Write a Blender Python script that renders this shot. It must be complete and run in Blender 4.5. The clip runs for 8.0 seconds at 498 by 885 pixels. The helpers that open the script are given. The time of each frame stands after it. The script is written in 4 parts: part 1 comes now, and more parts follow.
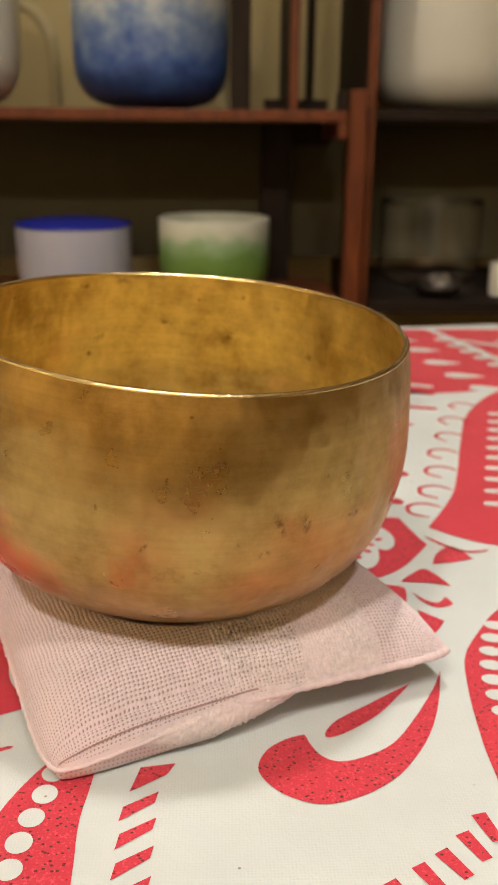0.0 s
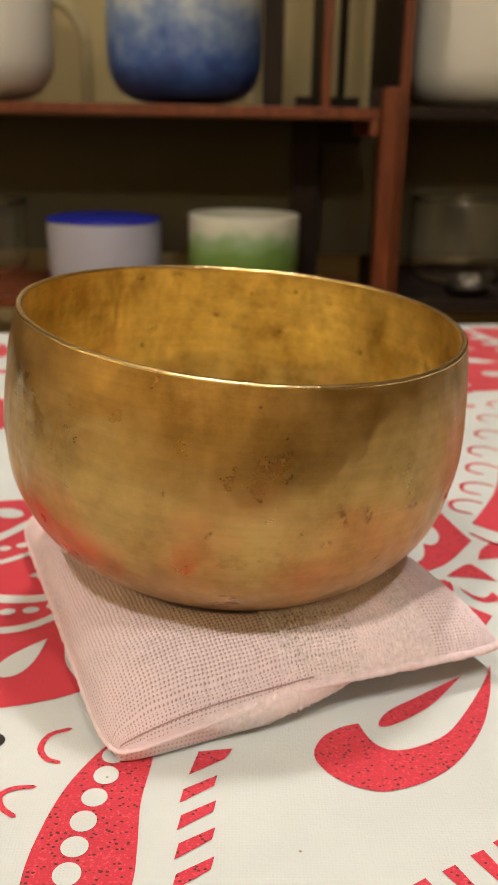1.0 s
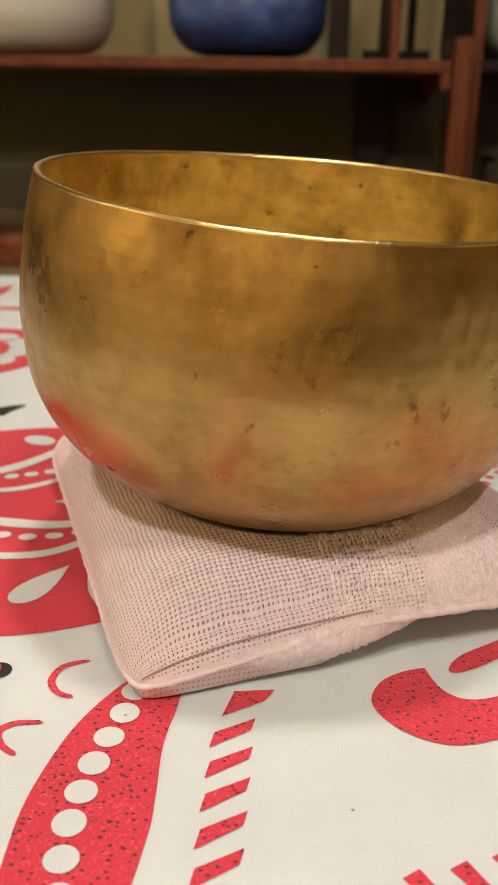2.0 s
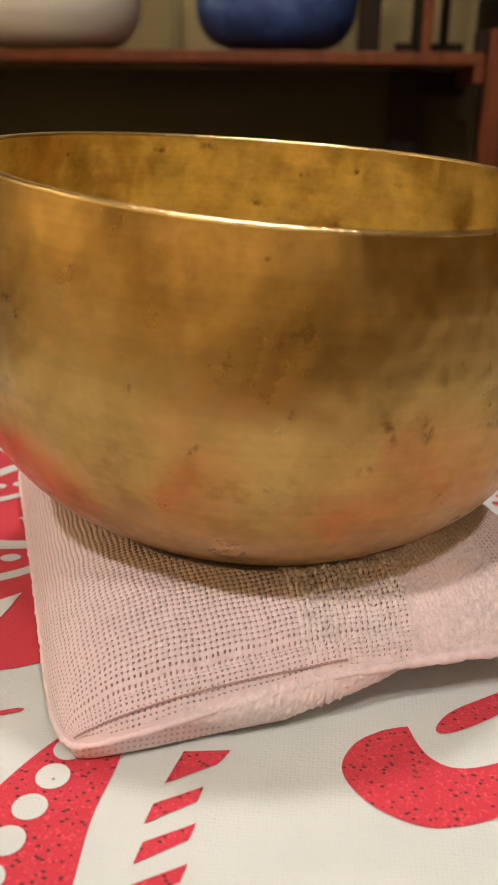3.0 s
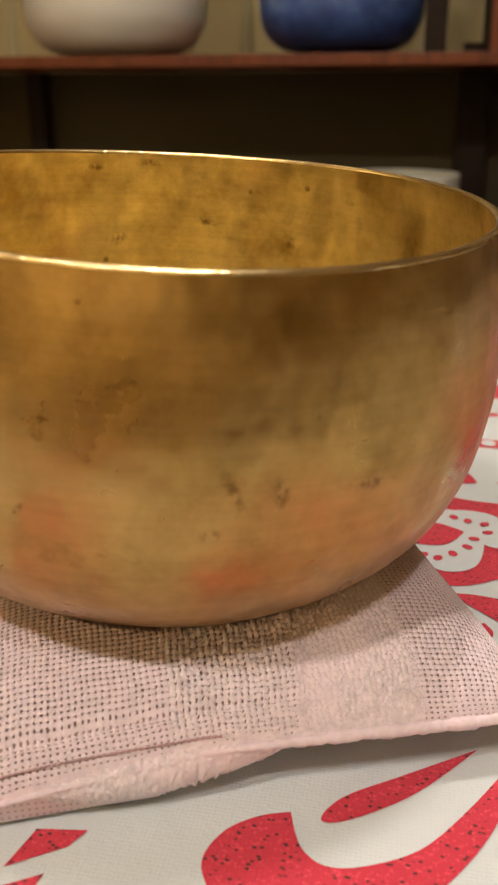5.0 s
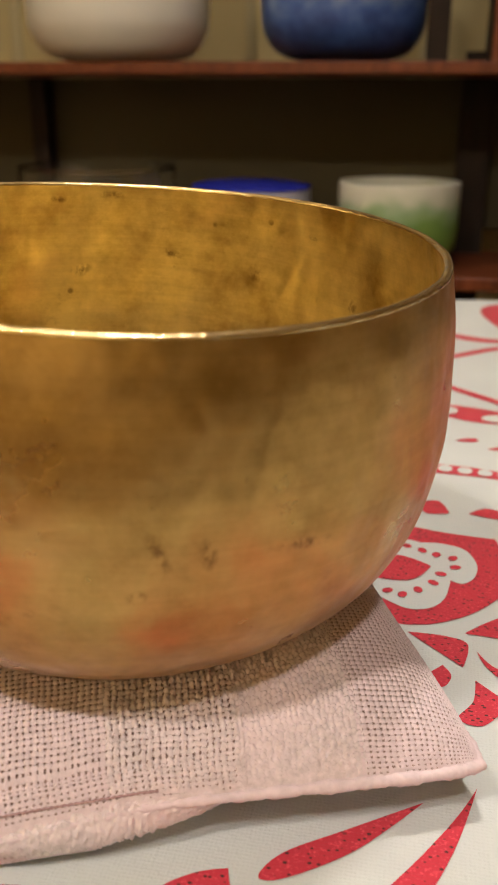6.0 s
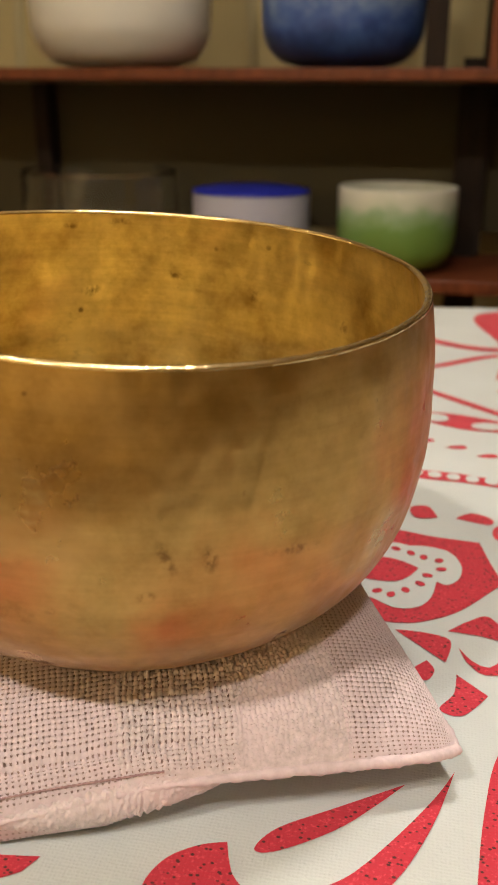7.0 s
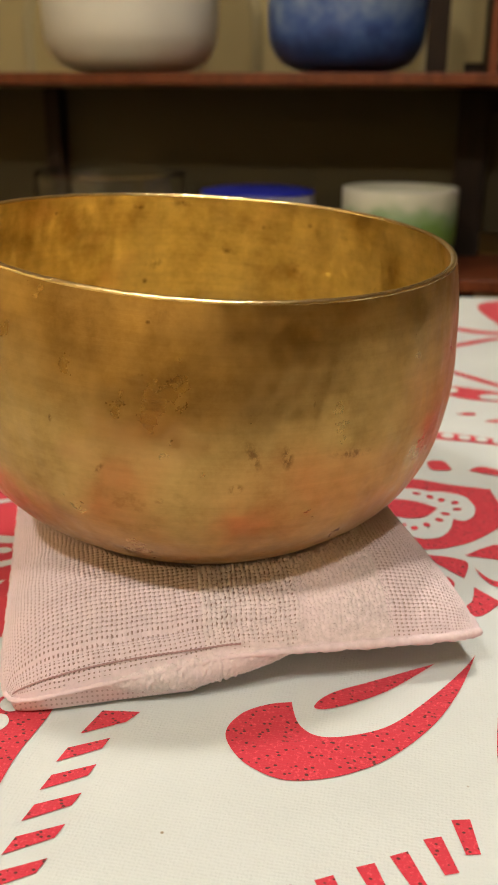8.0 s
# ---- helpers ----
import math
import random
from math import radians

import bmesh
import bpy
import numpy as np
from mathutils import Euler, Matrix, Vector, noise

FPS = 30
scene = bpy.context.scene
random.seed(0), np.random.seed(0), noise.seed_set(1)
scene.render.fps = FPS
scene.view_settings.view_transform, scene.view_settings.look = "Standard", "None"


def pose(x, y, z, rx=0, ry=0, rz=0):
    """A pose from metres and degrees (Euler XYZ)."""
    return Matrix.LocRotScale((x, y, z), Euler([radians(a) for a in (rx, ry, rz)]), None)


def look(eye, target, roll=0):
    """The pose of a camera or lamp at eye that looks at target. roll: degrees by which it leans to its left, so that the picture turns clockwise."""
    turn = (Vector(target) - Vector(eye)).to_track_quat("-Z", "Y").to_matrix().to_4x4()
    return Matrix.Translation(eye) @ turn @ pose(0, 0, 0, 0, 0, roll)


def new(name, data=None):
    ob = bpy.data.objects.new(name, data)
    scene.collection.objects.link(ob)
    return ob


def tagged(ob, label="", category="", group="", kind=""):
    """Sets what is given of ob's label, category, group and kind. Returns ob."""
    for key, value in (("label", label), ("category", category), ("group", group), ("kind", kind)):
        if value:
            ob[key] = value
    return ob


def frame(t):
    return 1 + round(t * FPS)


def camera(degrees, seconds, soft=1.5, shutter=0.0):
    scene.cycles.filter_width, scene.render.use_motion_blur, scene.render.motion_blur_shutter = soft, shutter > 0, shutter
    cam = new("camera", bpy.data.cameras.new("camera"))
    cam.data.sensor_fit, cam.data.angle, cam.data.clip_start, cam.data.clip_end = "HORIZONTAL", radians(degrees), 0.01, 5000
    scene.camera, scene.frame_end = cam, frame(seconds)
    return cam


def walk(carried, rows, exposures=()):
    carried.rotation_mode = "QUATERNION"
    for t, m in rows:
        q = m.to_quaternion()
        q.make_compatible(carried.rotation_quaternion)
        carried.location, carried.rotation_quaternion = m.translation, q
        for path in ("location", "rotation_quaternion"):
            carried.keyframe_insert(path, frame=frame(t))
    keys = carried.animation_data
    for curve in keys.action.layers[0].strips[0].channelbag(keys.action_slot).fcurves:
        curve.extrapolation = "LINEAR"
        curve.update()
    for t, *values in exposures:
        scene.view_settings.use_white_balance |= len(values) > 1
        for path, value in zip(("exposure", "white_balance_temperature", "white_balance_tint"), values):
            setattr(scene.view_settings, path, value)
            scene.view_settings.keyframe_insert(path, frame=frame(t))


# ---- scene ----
cam = camera(30.9, 8.0)
PATH = [
    (0, (0.018, 0.016, 0.227), (0.087, 1.901, -0.438), 0.6),
    (0.5, (0.014, 0.018, 0.234), (0.08, 1.902, -0.434), 0.6),
    (1, (0.002, 0.011, 0.226), (0.028, 1.895, -0.445), 1.1),
    (1.2, (-0.002, 0.017, 0.208), (0.002, 1.899, -0.470), 1.0),
    (2.3, (0.010, 0.064, 0.177), (-0.122, 1.926, -0.541), 0.9),
    (2.5, (0.013, 0.072, 0.175), (-0.133, 1.933, -0.542), 0.8),
    (3, (0.025, 0.093, 0.171), (-0.15, 1.952, -0.546), 0.8),
    (3.5, (0.046, 0.11, 0.167), (-0.191, 1.959, -0.558), 0.5),
    (4, (0.059, 0.118, 0.169), (-0.224, 1.961, -0.553), 0.2),
    (4.2, (0.062, 0.122, 0.173), (-0.234, 1.958, -0.562), 0.1),
    (5.3, (0.082, 0.130, 0.176), (-0.286, 1.963, -0.533), 0.0),
    (5.5, (0.085, 0.133, 0.178), (-0.285, 1.965, -0.534), 0.1),
    (6, (0.092, 0.138, 0.186), (-0.278, 1.97, -0.525), 0.3),
    (6.5, (0.093, 0.14, 0.187), (-0.275, 1.972, -0.525), 0.5),
    (7, (0.097, 0.117, 0.199), (-0.274, 1.949, -0.514), 0.4),
    (7.2, (0.099, 0.101, 0.202), (-0.273, 1.932, -0.511), 0.3),
    (7.5, (0.095, 0.076, 0.2), (-0.267, 1.912, -0.508), 0.6),
    (8, (0.088, 0.051, 0.196), (-0.277, 1.887, -0.507), 0.4),
]
# the phone's picture turns a little warmer on the way
TINTS = [(0, 0.06, 6500, 10), (2.5, -0.03, 6500, 13), (4, -0.05, 6550, 14), (5.5, -0.01, 6600, 14), (6.5, -0.01, 6750, 13), (8, 0.0, 6600, 9)]
walk(cam, [(t, look(eye, target, roll)) for t, eye, target, roll in PATH], TINTS)

# the lens is focused on the near bowl, so the shelves behind are soft
cam.data.dof.use_dof = True
cam.data.dof.focus_distance = 0.285
cam.data.dof.aperture_fstop = 25.0

# ---------------------------------------------------------------- light
world = bpy.data.worlds.new("room_dim")
scene.world = world
world.use_nodes = True
world.node_tree.nodes["Background"].inputs[0].default_value = (1.0, 0.72, 0.42, 1)
world.node_tree.nodes["Background"].inputs[1].default_value = 0.02
scene.view_settings.exposure = 0.0


def downlight(x, y, power, size=0.13, aim=(0, 0.4, 0), blend=0.6, cone=110):
    """A warm recessed ceiling spot, out of view: lamp, trim ring and glowing lens."""
    d = bpy.data.lights.new("downlight_lamp", "SPOT")
    d.energy, d.color, d.shadow_soft_size = power, (1.0, 0.91, 0.785), size / 2
    d.spot_size, d.spot_blend = radians(cone), blend
    lamp = new("spot_lamp", d)
    lamp.matrix_world = look((x, y, CEIL - 0.03), aim)
    return lamp


CEIL, FLOOR = 1.75, -0.75
SPOTS = (
    (0.46, -0.62, 46, (0.1, 0.4, 0), 125),
    (-0.46, -0.70, 78, (0.0, 0.4, 0), 125),
    (0.06, 0.50, 58, (0.06, 0.5, 0), 110),
    # three unseen wall washers, added so the brass mirrors brighter walls
    (-0.95, -1.65, 330, (-1.0, -2.45, 0.35), 120),
    (0.55, -1.75, 150, (0.5, -2.45, 0.3), 120),
    (-1.75, -0.55, 300, (-2.45, -0.35, 0.3), 115),
    (-0.45, 1.42, 31, (-0.5, 2.6, 0.2), 95),
)
for sx, sy, power, aim, cone in SPOTS:
    downlight(sx, sy, power, aim=aim, cone=cone)


# ---------------------------------------------------------------- materials
def mat(name, base=(0.5, 0.5, 0.5), rough=0.5, metal=0.0):
    m = bpy.data.materials.new(name)
    m.use_nodes = True
    b = m.node_tree.nodes["Principled BSDF"]
    b.inputs["Base Color"].default_value = (*base, 1)
    b.inputs["Roughness"].default_value = rough
    b.inputs["Metallic"].default_value = metal
    return m, m.node_tree.nodes, m.node_tree.links, b


def node(ns, kind, **kw):
    n = ns.new(kind)
    for k, v in kw.items():
        if k in n.inputs.keys():
            n.inputs[k].default_value = v
    return n


def coords(ns, ls, scale=(1, 1, 1), source="Object"):
    c, mp = ns.new("ShaderNodeTexCoord"), ns.new("ShaderNodeMapping")
    mp.inputs["Scale"].default_value = scale
    ls.new(c.outputs[source], mp.inputs["Vector"])
    return mp.outputs["Vector"]


def ramp(ns, ls, src, stops):
    r = ns.new("ShaderNodeValToRGB")
    e = r.color_ramp.elements
    e[0].position, e[0].color = stops[0][0], (*stops[0][1], 1)
    e[1].position, e[1].color = stops[-1][0], (*stops[-1][1], 1)
    for p, c in stops[1:-1]:
        e.new(p).color = (*c, 1)
    ls.new(src, r.inputs["Fac"])
    return r.outputs["Color"]


def mix(ns, ls, fac, a, b, how="MIX"):
    n = ns.new("ShaderNodeMix")
    n.data_type, n.blend_type = "RGBA", how
    for s, v in ((n.inputs[0], fac), (n.inputs[6], a), (n.inputs[7], b)):
        if isinstance(v, bpy.types.NodeSocket):
            ls.new(v, s)
        else:
            s.default_value = v if isinstance(v, float) else (*v, 1)
    return n.outputs[2]


def bump(ns, ls, b, src, strength, dist):
    n = node(ns, "ShaderNodeBump", Strength=strength, Distance=dist)
    ls.new(src, n.inputs["Height"])
    old = b.inputs["Normal"].links
    if old:
        ls.new(old[0].from_socket, n.inputs["Normal"])
    ls.new(n.outputs["Normal"], b.inputs["Normal"])


def noise_tex(ns, ls, vec, scale, detail=4.0, rough=0.55):
    n = node(ns, "ShaderNodeTexNoise", Scale=scale, Detail=detail, Roughness=rough)
    ls.new(vec, n.inputs["Vector"])
    return n.outputs["Fac"]


def voronoi(ns, ls, vec, scale, rnd=1.0):
    n = node(ns, "ShaderNodeTexVoronoi", Scale=scale, Randomness=rnd)
    ls.new(vec, n.inputs["Vector"])
    return n.outputs["Distance"]


def patch(ns, ls, place, size, turn=0.0):
    """A soft-edged worn spot of its own on a bowl: 1 at its middle, 0 outside."""
    c, mp = ns.new("ShaderNodeTexCoord"), ns.new("ShaderNodeMapping")
    mp.vector_type = "TEXTURE"
    mp.inputs["Location"].default_value = place
    az = math.atan2(place[1], place[0])
    mp.inputs["Rotation"].default_value = (radians(turn), 0, az)
    mp.inputs["Scale"].default_value = (0.02, size[0], size[1])
    ls.new(c.outputs["Object"], mp.inputs["Vector"])
    ln = ns.new("ShaderNodeVectorMath")
    ln.operation = "LENGTH"
    ls.new(mp.outputs["Vector"], ln.inputs[0])
    return ramp(ns, ls, ln.outputs["Value"], [(0.35, (1, 1, 1)), (1.0, (0, 0, 0))])


def brass(name, tint, deep, rough, dents, spots=()):
    """Old hammered brass: cloudy patina, turning lines, copper blush, pits and scratches."""
    m, ns, ls, b = mat(name, tint, rough, 1.0)
    v = coords(ns, ls)
    clouds = ramp(ns, ls, noise_tex(ns, ls, v, 26, 7, 0.66), [(0.36, (0, 0, 0)), (0.64, (1, 1, 1))])
    col = mix(ns, ls, clouds, deep, tint)
    fine = ramp(ns, ls, noise_tex(ns, ls, v, 95, 6, 0.7), [(0.40, (0, 0, 0)), (0.66, (1, 1, 1))])
    col = mix(ns, ls, mix(ns, ls, 0.42, (0, 0, 0), fine), col, tuple(c * 1.25 for c in tint))
    brushed = ramp(ns, ls, noise_tex(ns, ls, coords(ns, ls, (9, 9, 300)), 1.0, 5, 0.7), [(0.35, (0, 0, 0)), (0.7, (1, 1, 1))])
    col = mix(ns, ls, brushed, mix(ns, ls, 0.17, col, (0.10, 0.05, 0.016)), col)
    coppery = ramp(ns, ls, noise_tex(ns, ls, coords(ns, ls, (1, 1, 1.6)), 17, 2), [(0.55, (0, 0, 0)), (0.72, (1, 1, 1))])
    col = mix(ns, ls, coppery, col, (tint[0] * 1.02, tint[1] * 0.86, tint[2] * 0.95))
    pits = ramp(ns, ls, noise_tex(ns, ls, coords(ns, ls, (1, 1, 1.3)), 110, 5, 0.68), [(0.55, (0, 0, 0)), (0.64, (1, 1, 1))])
    where = ramp(ns, ls, noise_tex(ns, ls, v, 21, 2), [(0.50, (0, 0, 0)), (0.64, (1, 1, 1))])
    stain = mix(ns, ls, 1.0, pits, where, "MULTIPLY")
    col = mix(ns, ls, mix(ns, ls, 0.2, (0, 0, 0), stain), col, (0.12, 0.055, 0.014))
    dots = ramp(ns, ls, voronoi(ns, ls, v, 85), [(0.07, (1, 1, 1)), (0.12, (0, 0, 0))])
    some = ramp(ns, ls, noise_tex(ns, ls, v, 37, 2), [(0.56, (0, 0, 0)), (0.60, (1, 1, 1))])
    col = mix(ns, ls, mix(ns, ls, 0.6, (0, 0, 0), mix(ns, ls, 1.0, dots, some, "MULTIPLY")), col, (0.09, 0.042, 0.012))
    if spots:
        rag = ramp(ns, ls, noise_tex(ns, ls, coords(ns, ls, (1, 1, 0.75)), 300, 6, 0.75), [(0.46, (0, 0, 0)), (0.58, (1, 1, 1))])
        total = None
        for place, size, turn in spots:
            p = patch(ns, ls, place, size, turn)
            total = p if total is None else mix(ns, ls, 1.0, total, p, "ADD")
        worn = mix(ns, ls, 1.0, rag, total, "MULTIPLY")
        col = mix(ns, ls, mix(ns, ls, 0.62, (0, 0, 0), worn), col, (0.10, 0.045, 0.013))
    ls.new(col, b.inputs["Base Color"])
    rr = node(ns, "ShaderNodeMapRange")
    rr.inputs["From Min"].default_value, rr.inputs["From Max"].default_value = 0.3, 0.7
    rr.inputs["To Min"].default_value, rr.inputs["To Max"].default_value = rough - 0.16, rough + 0.13
    ls.new(noise_tex(ns, ls, v, 44, 6, 0.65), rr.inputs["Value"])
    ls.new(rr.outputs["Result"], b.inputs["Roughness"])
    bump(ns, ls, b, brushed, 0.10, 0.0003)
    bump(ns, ls, b, noise_tex(ns, ls, coords(ns, ls, (1, 1, 0.6)), 58, 2), dents, 0.003)
    bump(ns, ls, b, voronoi(ns, ls, coords(ns, ls, (1, 1, 0.7)), 62), 0.22, 0.0016)
    bump(ns, ls, b, noise_tex(ns, ls, v, 150, 3), 0.28, 0.0005)
    bump(ns, ls, b, stain, 0.04, 0.0002)
    if spots:
        bump(ns, ls, b, worn, 0.25, 0.0003)
    b.inputs["Anisotropic"].default_value = 0.2
    return m


# cracks, streaks and pits round the bowl's outside: place, half width and height, tilt
SCARS = (
    ((0.0489, -0.0858, -0.048), (0.0025, 0.0052), 10), ((0.0674, -0.0721, -0.0492), (0.0105, 0.0022), -6),
    ((0.0114, -0.0954, -0.0641), (0.0018, 0.0014), 30), ((0.0064, -0.0949, -0.0072), (0.0009, 0.0008), 0),
    ((0.0551, -0.0812, -0.0298), (0.0006, 0.0026), 0), ((-0.0076, -0.0976, -0.055), (0.0012, 0.0036), -35),
    ((-0.0178, -0.0972, -0.0428), (0.0012, 0.0010), 0), ((0.0049, -0.0974, -0.0227), (0.0013, 0.0006), 0),
    ((0.0344, -0.091, -0.0586), (0.0030, 0.0022), 20), ((0.0391, -0.0906, -0.0469), (0.0022, 0.0066), 25),
    ((-0.0595, -0.0765, -0.0182), (0.0011, 0.0011), 0), ((-0.024, -0.0959, -0.0409), (0.0008, 0.0018), 0),
)
# stains on the far inside of the bowl
DENTS = (
    ((-0.034, 0.086, -0.004), (0.006, 0.0018), 0), ((-0.052, 0.077, -0.006), (0.004, 0.0016), 10),
    ((0.022, 0.092, -0.030), (0.0035, 0.0042), 0), ((-0.045, 0.082, -0.034), (0.005, 0.0030), -15),
    ((0.045, 0.081, -0.012), (0.0030, 0.0012), 20), ((-0.012, 0.094, -0.026), (0.006, 0.0020), 12),
    ((0.060, 0.070, -0.034), (0.0030, 0.0036), 0),
)
M_BRASS = brass("old_brass", (0.51, 0.320, 0.108), (0.33, 0.192, 0.057), 0.385, 0.55, SCARS)
M_BRASS_IN = brass("old_brass_inside", (0.76, 0.60, 0.240), (0.42, 0.29, 0.090), 0.47, 0.6, DENTS)
M_RIM, _ns, _ls, _b = mat("polished_brass", (0.84, 0.66, 0.36), 0.24, 1.0)
bump(_ns, _ls, _b, noise_tex(_ns, _ls, coords(_ns, _ls), 210, 3), 0.7, 0.001)


def cotton(name, base, specks=False):
    m, ns, ls, b = mat(name, base, 0.9)
    v = coords(ns, ls, source="Object")
    dirt = noise_tex(ns, ls, v, 9, 5)
    dark = tuple(c * 0.86 for c in base)
    col = mix(ns, ls, ramp(ns, ls, dirt, [(0.35, (0, 0, 0)), (0.7, (1, 1, 1))]), dark, base)
    wx = node(ns, "ShaderNodeTexWave", Scale=260.0, Distortion=1.2)
    wy = node(ns, "ShaderNodeTexWave", Scale=260.0, Distortion=1.2)
    wy.bands_direction = "Y"
    ls.new(v, wx.inputs["Vector"])
    ls.new(v, wy.inputs["Vector"])
    weave = mix(ns, ls, 0.5, wx.outputs["Color"], wy.outputs["Color"])
    col = mix(ns, ls, mix(ns, ls, 0.08, (0, 0, 0), weave), col, tuple(min(1, c * 1.1 + 0.02) for c in base))
    if specks:
        thin = ramp(ns, ls, noise_tex(ns, ls, v, 900, 2), [(0.55, (0, 0, 0)), (0.75, (1, 1, 1))])
        col = mix(ns, ls, thin, col, tuple(min(1, c * 1.25 + 0.05) for c in base))
        d = voronoi(ns, ls, coords(ns, ls, (1, 1.3, 0.0)), 400, 1.0)
        spot = ramp(ns, ls, d, [(0.20, (1, 1, 1)), (0.28, (0, 0, 0))])
        area = ramp(ns, ls, noise_tex(ns, ls, v, 22, 2), [(0.26, (0, 0, 0)), (0.36, (1, 1, 1))])
        col = mix(ns, ls, mix(ns, ls, 1.0, spot, area, "MULTIPLY"), col, (0.09, 0.018, 0.018))
    else:
        fleck = ramp(ns, ls, voronoi(ns, ls, coords(ns, ls, (1, 1, 0.0)), 45), [(0.02, (1, 1, 1)), (0.035, (0, 0, 0))])
        col = mix(ns, ls, fleck, col, (0.25, 0.2, 0.14))
    ls.new(col, b.inputs["Base Color"])
    bump(ns, ls, b, weave, 0.18, 0.0004)
    bump(ns, ls, b, noise_tex(ns, ls, v, 620, 4), 0.5, 0.0006)
    bump(ns, ls, b, noise_tex(ns, ls, v, 30, 3), 0.25, 0.003)
    b.inputs["Sheen Weight"].default_value = 0.15
    return m


M_CLOTH = cotton("white_cotton", (0.60, 0.66, 0.685))
M_RED = cotton("red_print", (0.58, 0.03, 0.06), True)
M_RED_PLAIN = cotton("red_print_plain", (0.58, 0.03, 0.06))
M_INK, *_ = mat("black_print", (0.02, 0.018, 0.02), 0.9)


def linen(name, base, slub):
    m, ns, ls, b = mat(name, base, 0.8)
    v = coords(ns, ls)
    f = ramp(ns, ls, noise_tex(ns, ls, v, 420, 3), [(0.3, (0, 0, 0)), (0.7, (1, 1, 1))])
    col = mix(ns, ls, f, tuple(c * (0.70 if slub else 0.84) for c in base), base)
    big = ramp(ns, ls, noise_tex(ns, ls, v, 24, 3), [(0.4, (0, 0, 0)), (0.65, (1, 1, 1))])
    col = mix(ns, ls, big, col, tuple(min(1, c * k) for c, k in zip(base, (1.0, 0.96, 0.97))))
    ls.new(col, b.inputs["Base Color"])
    b.inputs["Roughness"].default_value = 0.34 if slub else 0.85
    b.inputs["Sheen Weight"].default_value = 0.12
    bump(ns, ls, b, noise_tex(ns, ls, v, 1400, 2), 0.35, 0.0004)
    return m


M_LINING = linen("lining_fabric", (0.36, 0.255, 0.24), False)
M_STITCH = linen("dusky_pink_thread", (0.42, 0.27, 0.28), False)
M_PINK = linen("pink_linen", (0.735, 0.615, 0.67), False)
M_SLUB = linen("pink_slub_yarn", (0.775, 0.675, 0.715), True)


def turned_under(base):
    """The same linen where it turns under the cushion: thread rows and gaps in the material."""
    m = linen("pink_linen_hem", base, False)
    ns, ls = m.node_tree.nodes, m.node_tree.links
    b = ns["Principled BSDF"]
    c, mp, sep, com = (ns.new("ShaderNode" + k) for k in ("TexCoord", "Mapping", "SeparateXYZ", "CombineXYZ"))
    mp.inputs["Rotation"].default_value = (0, 0, -radians(21.8))
    ls.new(c.outputs["Object"], mp.inputs["Vector"])
    ls.new(mp.outputs["Vector"], sep.inputs[0])
    ad = ns.new("ShaderNodeMath")
    ls.new(sep.outputs["Y"], ad.inputs[0])
    ls.new(sep.outputs["Z"], ad.inputs[1])
    ls.new(sep.outputs["X"], com.inputs["X"])
    ls.new(ad.outputs[0], com.inputs["Y"])
    rows = []
    for way in ("X", "Y"):
        w = node(ns, "ShaderNodeTexWave", Scale=182.0, Distortion=0.6)
        w.bands_direction = way
        ls.new(com.outputs[0], w.inputs["Vector"])
        rows.append(w.outputs["Color"])
    gaps = ramp(ns, ls, mix(ns, ls, 1.0, rows[0], rows[1], "MULTIPLY"), [(0.42, (0, 0, 0)), (0.8, (1, 1, 1))])
    old = b.inputs["Base Color"].links[0].from_socket
    ls.new(mix(ns, ls, mix(ns, ls, 0.6, (0, 0, 0), gaps), old, (0.30, 0.20, 0.19)), b.inputs["Base Color"])
    bump(ns, ls, b, gaps, -0.6, 0.0006)
    return m


M_HEM = turned_under((0.735, 0.615, 0.67))


def wood(name, base, dark, rough=0.38):
    m, ns, ls, b = mat(name, base, rough)
    v = coords(ns, ls, (5, 5, 0.8))
    g = noise_tex(ns, ls, v, 14, 6, 0.65)
    ls.new(mix(ns, ls, ramp(ns, ls, g, [(0.35, (0, 0, 0)), (0.65, (1, 1, 1))]), dark, base), b.inputs["Base Color"])
    bump(ns, ls, b, g, 0.15, 0.002)
    b.inputs["Specular IOR Level"].default_value = 0.25
    return m


M_WOOD = wood("red_stained_wood", (0.185, 0.05, 0.019), (0.10, 0.026, 0.010))
# also colours the tall rack's side boards, whose darkness is shade on red wood
M_DARK = wood("dark_stained_and_shaded_wood", (0.022, 0.011, 0.006), (0.012, 0.007, 0.004), 0.7)


def plaster(name, base):
    m, ns, ls, b = mat(name, base, 0.85)
    v = coords(ns, ls)
    n = noise_tex(ns, ls, v, 3, 5)
    ls.new(mix(ns, ls, n, tuple(c * 0.85 for c in base), base), b.inputs["Base Color"])
    bump(ns, ls, b, noise_tex(ns, ls, v, 80, 3), 0.15, 0.003)
    return m


M_WALL = plaster("beige_plaster", (0.50, 0.41, 0.21))
M_MOULD = plaster("cream_moulding", (0.50, 0.43, 0.25))
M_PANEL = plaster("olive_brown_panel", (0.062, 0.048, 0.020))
M_CEIL = plaster("ceiling_paint", (0.62, 0.55, 0.42))
M_FLOOR = wood("floor_boards", (0.16, 0.085, 0.04), (0.10, 0.05, 0.025), 0.5)


